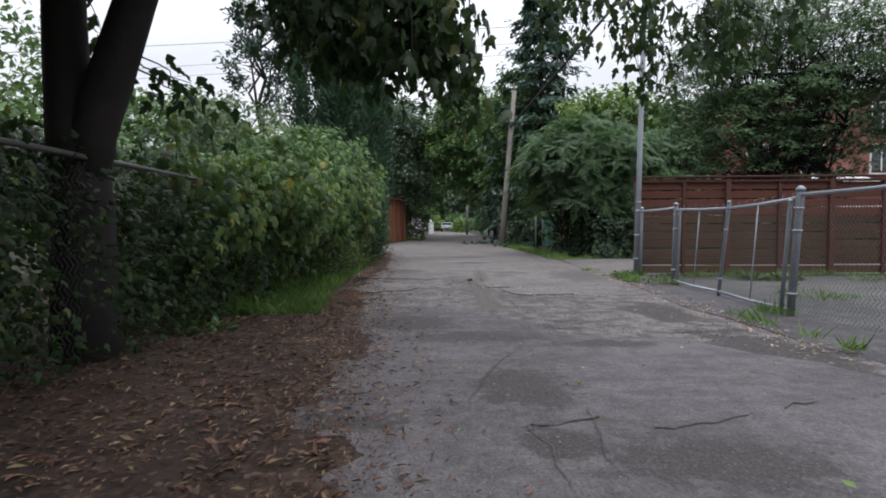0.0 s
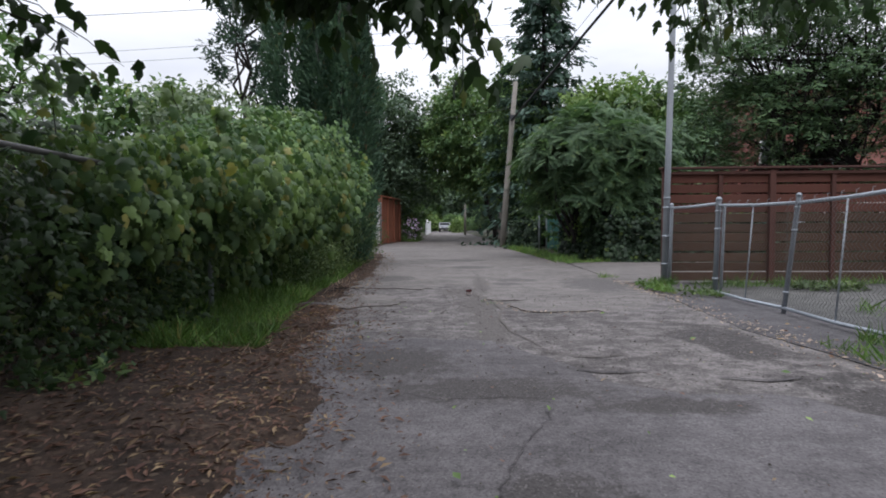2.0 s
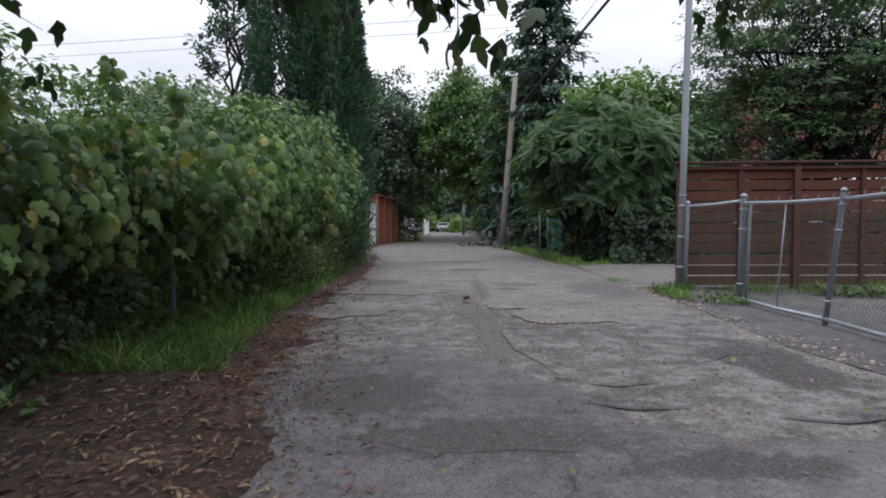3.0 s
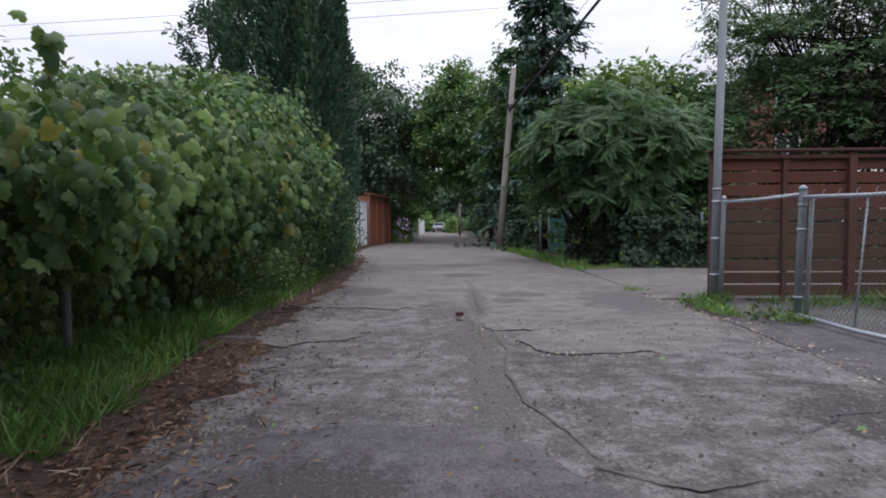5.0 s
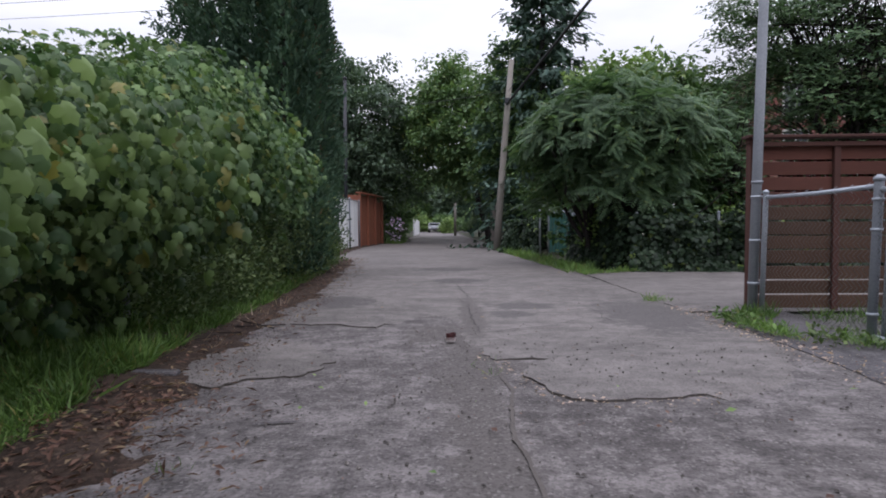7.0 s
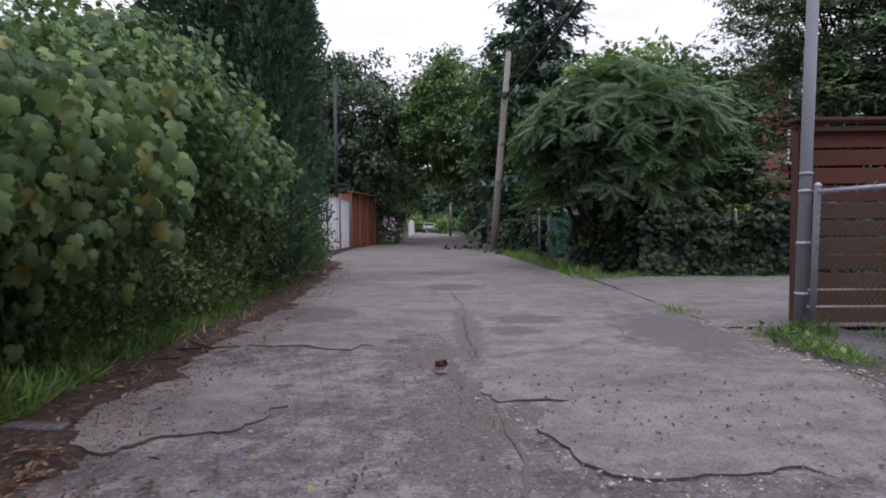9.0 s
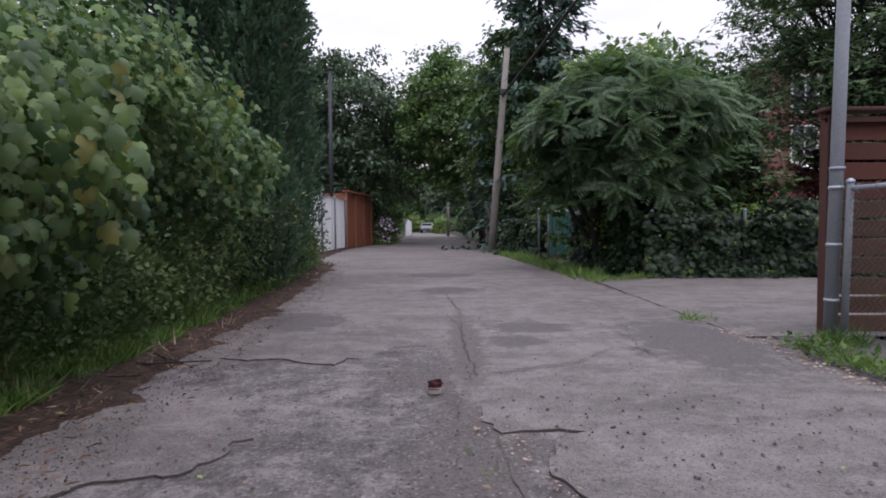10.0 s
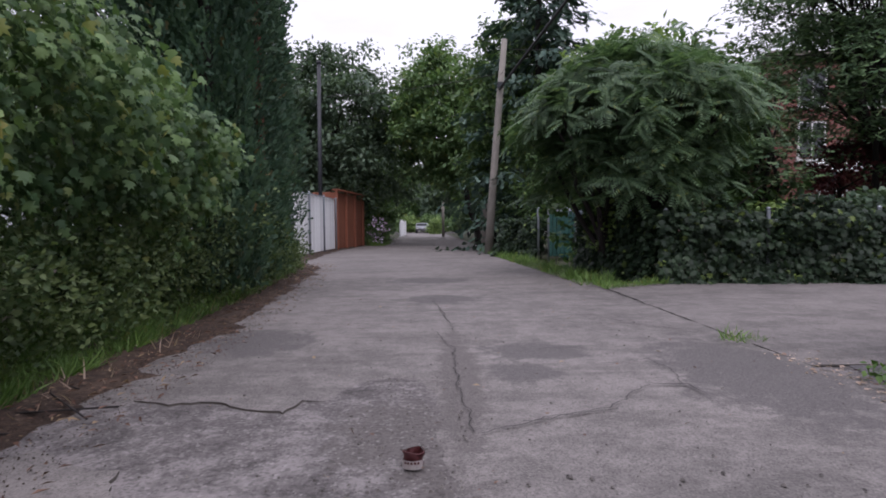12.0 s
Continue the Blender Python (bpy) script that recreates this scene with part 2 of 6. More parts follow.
M_print = plain("printed_white", (0.42, 0.38, 0.37), 0.5)
M_trim = plain("white_trim", (0.72, 0.72, 0.7), 0.5, var=0.06)
M_shed = plain("grey_board", (0.16, 0.14, 0.12), 0.8, grain=(9, 9, 0.5))
M_carpaint = plain("silver_paint", (0.2, 0.21, 0.23), 0.3, 0.4, 0.05)
M_rubber = plain("tyre_rubber", (0.02, 0.02, 0.02), 0.9)
M_glass, _n, _l, _b = mat("window_glass", 0.05)
_b.inputs["Base Color"].default_value = (0.03, 0.035, 0.04, 1)
_b.inputs["Specular IOR Level"].default_value = 0.8

# brick
M_brick, _n, _l, _b = mat("red_brick", 0.85)
_tc = _n.new("ShaderNodeTexCoord")
_mp = _n.new("ShaderNodeMapping")
_mp.inputs["Rotation"].default_value = (radians(90), 0, 0)
_bt = _n.new("ShaderNodeTexBrick")
_bt.inputs["Color1"].default_value, _bt.inputs["Color2"].default_value, _bt.inputs["Mortar"].default_value = (0.22, 0.062, 0.046, 1), (0.16, 0.045, 0.036, 1), (0.22, 0.19, 0.17, 1)
_bt.inputs["Scale"].default_value = 1.0
_bt.inputs["Brick Width"].default_value, _bt.inputs["Row Height"].default_value, _bt.inputs["Mortar Size"].default_value = 0.22, 0.075, 0.01
_l.new(_tc.outputs["Object"], _mp.inputs["Vector"])
_l.new(_mp.outputs["Vector"], _bt.inputs["Vector"])
_l.new(mix(_n, _l, 0.4, _bt.outputs["Color"], ramp(_n, _l, noise_node(_n, _l, 0.8), [(0.3, (0.15, 0.045, 0.035)), (0.7, (0.26, 0.085, 0.066))])), _b.inputs["Base Color"])

# ---------------- mesh helpers ----------------


def link_bm(name, bm, material, smooth=False):
    me = bpy.data.meshes.new(name)
    bm.normal_update()
    bm.to_mesh(me)
    bm.free()
    me.materials.append(material)
    if smooth:
        me.polygons.foreach_set("use_smooth", [True] * len(me.polygons))
    return new(name, me)


def thing(name, label, category, at=(0, 0, 0), group="", kind=""):
    """An empty at the base of a thing; parts are modelled about that base."""
    ob = new(name)
    ob.location = at
    return tagged(ob, label, category, group, kind)


def piece(name, data, parent, loc, rz=0.0, scale=(1, 1, 1)):
    ob = new(name, data)
    ob.parent = parent
    ob.location, ob.rotation_euler, ob.scale = loc, (0, 0, rz), scale
    return ob


def child(name, bm, material, parent, label="", smooth=False):
    """A part whose mesh is modelled in its parent's own space."""
    ob = link_bm(name, bm, material, smooth)
    ob.parent = parent
    if label:
        tagged(ob, label)
    return ob


def box(bm, lo, hi, bev=0.0):
    r = bmesh.ops.create_cube(bm, size=1)
    s = [b - a for a, b in zip(lo, hi)]
    c = [(a + b) / 2 for a, b in zip(lo, hi)]
    bmesh.ops.transform(bm, matrix=Matrix.Translation(c) @ Matrix.Diagonal((*s, 1)), verts=r["verts"])
    if bev:
        edges = list({e for v in r["verts"] for e in v.link_edges})
        bmesh.ops.bevel(bm, geom=edges, offset=bev, segments=1, affect="EDGES")
    return bm


def box_bm(lo, hi, bev=0.0):
    return box(bmesh.new(), lo, hi, bev)


def tube(bm, pts, radii, sides=8, cap=True):
    pts = [Vector(p) for p in pts]
    rings = []
    side = None
    for i, p in enumerate(pts):
        d = (pts[min(i + 1, len(pts) - 1)] - pts[max(i - 1, 0)]).normalized()
        if side is None:
            side = d.orthogonal().normalized()
        side = (side - d * side.dot(d)).normalized()
        up = d.cross(side)
        r = radii[i] if hasattr(radii, "__len__") else radii
        rings.append([bm.verts.new(p + r * (math.cos(a) * side + math.sin(a) * up)) for a in (2 * math.pi * k / sides for k in range(sides))])
    for a, b in zip(rings, rings[1:]):
        for k in range(sides):
            bm.faces.new((a[k], a[(k + 1) % sides], b[(k + 1) % sides], b[k]))
    if cap:
        bm.faces.new(rings[0][::-1])
        bm.faces.new(rings[-1])
    return bm


def tube_bm(pts, radii, sides=8):
    return tube(bmesh.new(), pts, radii, sides)


# leaf outlines in the plane x across, y along the stem; z bends
def leaf_template(kind):
    if kind == "maple":
        v = [(0, 0, 0), (-.30, .02, -.03), (-.52, .28, -.08), (-.24, .42, .02), (-.40, .72, -.06), (-.13, .66, .03), (0, 1.0, -.08),
             (.13, .66, .03), (.40, .72, -.06), (.24, .42, .02), (.52, .28, -.08), (.30, .02, -.03), (0, .40, .06)]
        f = [(12, i, i + 1) for i in range(0, 11)] + [(12, 11, 0)]
    elif kind == "grape":
        v = [(0, .08, .04), (-.2, -.06, -.05), (-.44, .08, -.2), (-.46, .36, -.17), (-.3, .48, -.04), (-.38, .7, -.22), (-.18, .8, -.08), (0, 1.0, -.26),
             (.18, .8, -.08), (.38, .7, -.22), (.3, .48, -.04), (.46, .36, -.17), (.44, .08, -.2), (.2, -.06, -.05), (0, .42, .12)]
        f = [(14, i, i + 1) for i in range(0, 13)] + [(14, 13, 0)]
    elif kind == "elder":
        half = [(-.2, .16, .03), (-.34, .42, -.08), (-.15, .5, .0), (-.17, .72, -.02)]
        v = [(0, 0, 0)] + half + [(0, 1.05, -.16)] + [(-a, b, c) for a, b, c in half[::-1]] + [(0, .45, .07)]
        f = [(10, i, i + 1) for i in range(0, 9)] + [(10, 9, 0)]
    elif kind == "lobed":
        v = [(0, 0, 0), (-.42, .05, -.05), (-.5, .42, -.07), (-.28, .72, -.03), (0, 1, -.1), (.28, .72, -.03), (.5, .42, -.07), (.42, .05, -.05), (0, .42, .07)]
        f = [(8, i, i + 1) for i in range(0, 7)] + [(8, 7, 0)]
    elif kind == "oval":
        v = [(0, 0, 0), (-.27, .45, .05), (0, 1, -.06), (.27, .45, .05), (0, .5, -.02)]
        f = [(0, 4, 1), (1, 4, 2), (2, 4, 3), (3, 4, 0)]
    elif kind == "scrap":
        v = [(0, 0, 0), (-.15, .4, .09), (.02, 1, -.02), (.13, .55, .1), (0, .5, -.01)]
        f = [(0, 4, 1), (1, 4, 2), (2, 4, 3), (3, 4, 0)]
    elif kind == "tri":
        v = [(0, 0, 0), (-.3, .55, .06), (0, 1, -.05), (.3, .5, .04)]
        f = [(0, 2, 1), (0, 3, 2)]
    elif kind == "blade":
        v = [(-.035, 0, 0), (.035, 0, 0), (.025, .55, .06), (-.025, .55, .06), (0, 1, .22)]
        f = [(0, 1, 2), (0, 2, 3), (3, 2, 4)]
    elif kind == "spray":
        v = [(0, 0, 0), (-.2, .4, .03), (-.06, .45, 0), (-.22, .85, .05), (0, 1, 0), (.2, .8, -.04), (.06, .45, 0), (.2, .35, -.03)]
        f = [(0, 2, 1), (2, 4, 3), (0, 6, 2), (2, 6, 4), (6, 5, 4), (0, 7, 6)]
    elif kind == "frond":
        v, f = [], []
        for i in range(9):
            t = .16 + .095 * i
            z = -.26 * t * t
            ln = .27 * (1 - .75 * abs(t - .5))
            for s in (-1, 1):
                k = len(v)
                v += [(0, t - .022, z), (s * ln * .45, t - .012, z - .01), (s * ln, t + .06, z - .07), (s * ln * .4, t + .068, z - .01)]
                f += [(k, k + 1, k + 2), (k, k + 2, k + 3)]
        k = len(v)
        v += [(-.006, 0, 0), (.006, 0, 0), (0, 1.02, -.27), (-.004, .5, -.065), (.004, .5, -.065)]
        f += [(k, k + 1, k + 4), (k, k + 4, k + 3), (k + 3, k + 4, k + 2)]
    return np.array(v, dtype=float), f


def leaf_mesh(name, pos, fwd, up, size, kind):
    """One mesh of many leaves: each at pos, stem along fwd, face towards up."""
    tv, tf = leaf_template(kind)
    fwd = fwd / (np.linalg.norm(fwd, axis=1, keepdims=True) + 1e-9)
    side = np.cross(fwd, up)
    side /= np.linalg.norm(side, axis=1, keepdims=True) + 1e-9
    nrm = np.cross(side, fwd)
    s = size[:, None, None]
    co = pos[:, None, :] + s * (tv[None, :, 0, None] * side[:, None, :] + tv[None, :, 1, None] * fwd[:, None, :] + tv[None, :, 2, None] * nrm[:, None, :])
    nv = len(tv)
    faces = np.array([list(q) for q in tf])
    allf = (faces[None] + (np.arange(len(pos)) * nv)[:, None, None]).reshape(-1)
    me = bpy.data.meshes.new(name)
    me.vertices.add(len(pos) * nv)
    me.vertices.foreach_set("co", co.reshape(-1))
    count = len(pos) * len(faces)
    me.loops.add(count * 3)
    me.loops.foreach_set("vertex_index", allf.astype(np.int32))
    me.polygons.add(count)
    me.polygons.foreach_set("loop_start", np.arange(0, count * 3, 3, dtype=np.int32))
    me.polygons.foreach_set("loop_total", np.full(count, 3, dtype=np.int32))
    me.update(calc_edges=True)
    return me


def leaves(name, pos, fwd, up, size, kind, material, parent=None):
    me = leaf_mesh(name, pos, fwd, up, size, kind)
    me.materials.append(material)
    ob = new(name, me)
    if parent:
        ob.parent = parent
        ob.matrix_parent_inverse = Matrix.Translation(-Vector(parent.location))
    return ob


def clumps(rng, centre, radii, count, per, spread, shell=0.55, floor=None):
    """Points gathered in clumps filling an uneven ellipsoid; gives points and the outward way of each."""
    d = rng.normal(size=(count, 3))
    d /= np.linalg.norm(d, axis=1, keepdims=True)
    r = shell + (1 - shell) * rng.random(count) ** 0.6
    wob = 0.82 + 0.3 * rng.random(count)
    c = d * (r * wob)[:, None] * np.array(radii) + np.array(centre)
    if floor is not None:
        c = c[c[:, 2] > floor]
    n = len(c)
    s = np.repeat(spread * (0.6 + 0.8 * rng.random(n)), per)[:, None]
    off = rng.normal(size=(n * per, 3))
    off /= np.linalg.norm(off, axis=1, keepdims=True)
    off *= rng.random((n * per, 1)) ** 0.45
    p = np.repeat(c, per, 0) + off * s * np.array((1.15, 1.15, 0.7))
    return p, off


def leaf_ways(rng, off, droop=0.4, jitter=0.6):
    fwd = off * np.array((1, 1, 0.4)) + rng.normal(size=off.shape) * jitter
    fwd[:, 2] -= droop
    up = off * 0.5 + rng.normal(size=off.shape) * 0.45
    up[:, 2] += 0.9
    return fwd, up


def limb_path(rng, a, b, sag=0.0, wob=0.12, n=6):
    a, b = Vector(a), Vector(b)
    ln = (b - a).length
    pts = []
    for i in range(n + 1):
        t = i / n
        p = a.lerp(b, t)
        w = math.sin(math.pi * t)
        pts.append(p + Vector((rng.normal() * wob * w * ln * 0.3, rng.normal() * wob * w * ln * 0.3, sag * w)))
    return pts


def tree(name, label, base, trunk_r, crown_c, crown_r, count, per, spread, size, kind, material, seed, stems=1, shell=0.5, droop=0.4, limbs=7, floor=None, bark=None):
    rng = np.random.default_rng(seed)
    if kind in ("oval", "tri"):
        size *= 1.5
    t = thing(name, label, "tree", base)
    bx, by, bz = base
    cc = np.array(crown_c)
    bm = bmesh.new()
    for k in range(stems):
        spread_k = 0 if stems == 1 else 0.35
        a = (rng.normal() * spread_k * 0.5, rng.normal() * spread_k * 0.5, -0.1)
        b = ((cc[0] - bx) * 0.8 + rng.normal() * spread_k * 2.5, (cc[1] - by) * 0.8 + rng.normal() * spread_k * 2, (cc[2] - bz) + crown_r[2] * 0.5)
        pts = limb_path(rng, a, b, 0, 0.1, 8)
        tube(bm, pts, [trunk_r * (1 - 0.8 * i / 8) for i in range(9)], 9)
        for j in range(limbs):
            i0 = 3 + j % 5
            ang = rng.random() * 6.283
            tip = (cc - np.array(base)) + np.array((math.cos(ang) * crown_r[0] * 0.8, math.sin(ang) * crown_r[1] * 0.8, (rng.random() - 0.35) * crown_r[2]))
            lp = limb_path(rng, pts[i0], tip, 0.2, 0.14, 6)
            tube(bm, lp, [trunk_r * 0.4 * (1 - 0.85 * i / 6) for i in range(7)], 6)
            for q in range(3):
                tw = Vector(lp[2 + q]) + Vector((rng.normal() * 0.7, rng.normal() * 0.7, rng.random() * 0.7 + 0.1)) * 0.35 * crown_r[0]
                tube(bm, limb_path(rng, lp[2 + q], tw, 0.0, 0.12, 4), [trunk_r * 0.16 * (1 - 0.8 * i / 4) for i in range(5)], 4)
    child("trunk", bm, bark or M_bark, t, "", True)
    p, off = clumps(rng, crown_c, crown_r, count, per, spread, shell, floor)
    fwd, up = leaf_ways(rng, off, droop)
    leaves("crown", p, fwd, up, size * (0.65 + 0.7 * rng.random(len(p))), kind, material, t)
    return t


def noisy(rng_seed, x, y, s):
    return noise.noise(Vector((x * s, y * s, rng_seed * 7.3)))

# ---------------- ground, road, paving ----------------
LEFT = [(-8, 0.5), (0, 0.2), (2, -0.05), (3.2, -0.33), (6.1, -0.75), (9, -1.18), (12, -1.32), (16, -1.65), (21, -2.25), (23, -3.2), (31, -3.6), (36, -3.3), (38, -2.5), (60, -3.2), (125, -5.6), (170, -7)]
RIGHT = [(-8, 3.9), (0, 3.75), (4, 3.6), (8.7, 3.45), (12.5, 3.42), (16.9, 3.4), (20, 3.2), (25, 2.85), (32, 2.5), (60, 1.6), (125, -0.6), (170, -2)]


def edge(table, y):
    return float(np.interp(y, [p[0] for p in table], [p[1] for p in table]))


def sheet(name, x0, x1, y0, y1, z, nx, ny, material, amp=0.0, scale=1.0):
    bm = bmesh.new()
    g = [[bm.verts.new((x0 + (x1 - x0) * i / nx, y0 + (y1 - y0) * j / ny, z + amp * noisy(3, x0 + (x1 - x0) * i / nx, y0 + (y1 - y0) * j / ny, scale))) for i in range(nx + 1)] for j in range(ny + 1)]
    for j, i in product(range(ny), range(nx)):
        bm.faces.new((g[j][i], g[j][i + 1], g[j + 1][i + 1], g[j + 1][i]))
    return link_bm(name, bm, material, True)


ground = sheet("ground", -700, 700, -700, 1200, -0.045, 2, 2, M_soil)
tagged(ground, "dark garden soil and far ground beside the alley", "ground", kind="structure")

# soil verge that rises a little and spills over the asphalt edge
bm = bmesh.new()
cols = [-6.0, -4.5, -3.4, -2.6, -2.1, -1.7, -1.4, -1.15, -0.95, -0.8] + [-0.7 + 0.05 * k for k in range(28)]
prev = None
for j in range(560):
    y = -7 + 0.06 * j + (max(0, j - 500) * 0.3)
    e = edge(LEFT, y)
    row = []
    for d in cols:
        x = e + d
        z = 0.03 - 0.2 * (d + (0.06 if y > 6.5 else 0.0)) + 0.07 * noisy(31, x, y, 1.6) + 0.035 * noisy(32, x, y, 5) + 0.012 * noisy(33, x, y, 16)
        cap = 0.04 + 0.025 * noisy(34, x, y, 2.5) + 0.012 * noisy(35, x, y, 9)
        row.append(bm.verts.new((x, y, min(z, cap) if d < 0.6 else -0.03)))
    if prev:
        for k in range(len(cols) - 1):
            bm.faces.new((prev[k], prev[k + 1], row[k + 1], row[k]))
    prev = row
soil = link_bm("ground_verge", bm, M_dirt, True)
tagged(soil, "brown soil verge strewn with dead leaves along the hedge", "ground", kind="structure")

bm = bmesh.new()
ys = [-8 + 0.12 * i for i in range(340)] + [33 + 2.0 * i for i in range(70)]
prev = None
for y in ys:
    xl = edge(LEFT, y) + 0.16 * noisy(1, 0, y, 1.1) + 0.1 * noisy(2, 0, y, 3.7)
    xr = edge(RIGHT, y) + 0.4 + 0.05 * noisy(4, 0, y, 1.3)
    row = [bm.verts.new((xl + (xr - xl) * k / 40, y, 0.004 * noisy(5, xl + (xr - xl) * k / 40, y, 0.9) + 0.002 * noisy(6, xl + (xr - xl) * k / 40, y, 5))) for k in range(41)]
    if prev:
        for k in range(40):
            bm.faces.new((prev[k], prev[k + 1], row[k + 1], row[k]))
    prev = row
road = link_bm("road", bm, M_coarse, True)
tagged(road, "broken grey asphalt alley with exposed stones and cracks", "road", kind="structure")


def jagged(pts, step=0.07, amp=0.03, seed=1, closed=True):
    out = []
    n = len(pts)
    for i in range(n if closed else n - 1):
        a, b = Vector((*pts[i], 0)), Vector((*pts[(i + 1) % n], 0))
        k = max(1, int((b - a).length / step))
        if (b - a).length > 12:
            k = 1
        side = Vector((-(b - a).y, (b - a).x, 0)).normalized()
        for j in range(k):
            p = a.lerp(b, j / k)
            out.append(p + side * amp * (noisy(seed, p.x, p.y, 3.1) + 0.8 * noisy(seed + 9, p.x, p.y, 11) + 0.45 * noisy(seed + 4, p.x, p.y, 31)))
    return out


def slab(name, pts, z, thick, material, label, amp=0.035, seed=1, step=0.05, kind="structure", cat="road", worn=()):
    """A layer of paving with a ragged outline; worn: boxes x0, x1, y0, y1 in which its rim is worn down flush."""
    bm = bmesh.new()
    spin = 1 if sum(p[0] * q[1] - q[0] * p[1] for p, q in zip(pts, pts[1:] + pts[:1])) > 0 else -1
    loop = []
    for p in jagged(pts, step, amp, seed):
        lift = min(1.25, max(0.1, 0.75 + 0.9 * noisy(seed + 3, p.x, p.y, 1.5) + 0.5 * noisy(seed + 6, p.x, p.y, 5)))
        h = 0.007 + (z - 0.007) * lift if thick > 0.03 else z
        if any(a < p.x < b and c < p.y < d for a, b, c, d in worn):
            h = 0.01
        loop.append(bm.verts.new((p.x, p.y, h)))
    low = []
    for i, v in enumerate(loop):
        t = loop[(i + 1) % len(loop)].co - loop[i - 1].co
        out = Vector((t.y, -t.x, 0)).normalized() * spin
        if any(a < v.co.x < b and c < v.co.y < d for a, b, c, d in worn):
            low.append(bm.verts.new(v.co + out * 0.16 - Vector((0, 0, v.co.z + 0.006))))
        else:
            low.append(bm.verts.new((v.co.x + 0.012 * noisy(seed, v.co.x, v.co.y, 20), v.co.y, z - thick)))
    edges = [bm.edges.new((loop[i], loop[(i + 1) % len(loop)])) for i in range(len(loop))]
    bmesh.ops.triangle_fill(bm, edges=edges, use_beauty=True)
    sides = []
    for i in range(len(loop)):
        j = (i + 1) % len(loop)
        sides.append(bm.faces.new((loop[i], low[i], low[j], loop[j])))
    bmesh.ops.recalc_face_normals(bm, faces=bm.faces)
    for f in sides:
        m = f.calc_center_median()
        f.material_index = 0 if any(a < m.x < b and c < m.y < d for a, b, c, d in worn) else 1
    for f in bm.faces:
        if abs(f.normal.z) > 0.5 and f.normal.z < 0:
            f.normal_flip()
    ob = link_bm(name, bm, material)
    ob.data.materials.append(M_broken if thick > 0.01 else material)
    return tagged(ob, label, cat, kind=kind)


far_l = [(edge(LEFT, y) + 0.12, y) for y in (170, 125, 60, 38, 36, 31, 23, 21, 18, 16, 13.5, 12)]
far_r = [(edge(RIGHT, y) - 0.03, y) for y in (12.5, 14.5, 17, 20, 25, 32, 60, 125, 170)]
slab("road_top_layer", [(-1.2, 10.6), (-0.72, 10.45), (-0.55, 10.5), (-0.2, 10.33), (0.0, 10.27), (0.06, 10.66), (0.25, 10.95), (0.5, 11.1), (0.75, 11.0), (0.92, 10.69), (0.97, 9.55), (0.97, 9.16), (1.05, 8.94), (1.27, 8.96), (1.46, 8.93), (1.28, 8.77), (1.21, 8.57), (1.22, 8.42), (1.3, 8.26), (1.34, 8.12), (1.42, 8.01), (1.6, 7.95), (1.79, 7.99), (2.0, 8.01), (2.33, 8.11), (2.63, 8.29), (3.0, 8.7), (3.3, 9.3), (3.4, 10.5)] + far_r + far_l, 0.0155, 0.05, M_asphalt, "smooth grey asphalt top layer with a broken edge", 0.045, 2, worn=((0.04, 1.12, 9.3, 11.4), (2.25, 3.6, 8.0, 11.0), (-3, -0.95, 10, 12.5)))
slab("road_patch_left", [(-1.05, 8.4), (-0.78, 8.23), (-0.65, 8.4), (-0.52, 8.47), (-0.28, 8.49), (-0.26, 8.59), (-0.2, 8.7), (-0.22, 8.85), (-0.14, 8.88), (-0.3, 9.13), (-0.5, 9.55), (-0.77, 9.63), (-1.0, 9.8), (-1.2, 9.5), (-1.18, 8.8)], 0.018, 0.05, M_asphalt, "loose grey asphalt slab broken off the verge side", 0.04, 3, 0.04)
slab("road_patch_middle", [(-0.3, 3.2), (-0.12, 2.94), (0.11, 2.71), (0.35, 2.78), (0.72, 2.94), (0.9, 2.6), (1.31, 2.74), (1.66, 2.58), (1.98, 2.74), (2.44, 2.99), (2.83, 3.09), (3.35, 3.5), (3.2, 3.9), (2.86, 4.23), (2.5, 4.75), (1.97, 4.75), (1.45, 5.0), (1.25, 5.65), (0.82, 6.3), (0.25, 6.45), (-0.3, 6.2), (-0.62, 5.6), (-0.6, 4.6), (-0.42, 3.9)], 0.0115, 0.05, M_asphalt_dark, "dark grey asphalt repair patch with a cracked rim", 0.05, 4, worn=((-9, 0.92, -9, 9), (1.36, 1.6, -9, 9), (2.15, 2.4, -9, 9), (2.62, 9, -9, 9), (-9, 9, 3.2, 9)))
slab("road_patch_near", [(0.35, -7.9), (3.7, -7.9), (3.6, 0), (3.5, 3.2), (2.9, 3.0), (2.46, 2.9), (2.0, 2.64), (1.66, 2.5), (1.31, 2.65), (0.9, 2.5), (0.72, 2.84), (0.35, 2.68), (0.11, 2.6), (-0.15, 2.85), (-0.25, 3.0), (-0.1, 2.4), (0.15, 1.0), (0.25, 0)], 0.012, 0.05, M_asphalt_dark, "dark grey worn asphalt with lifted cracks", 0.03, 5, worn=((-9, 9, -9, 9),))

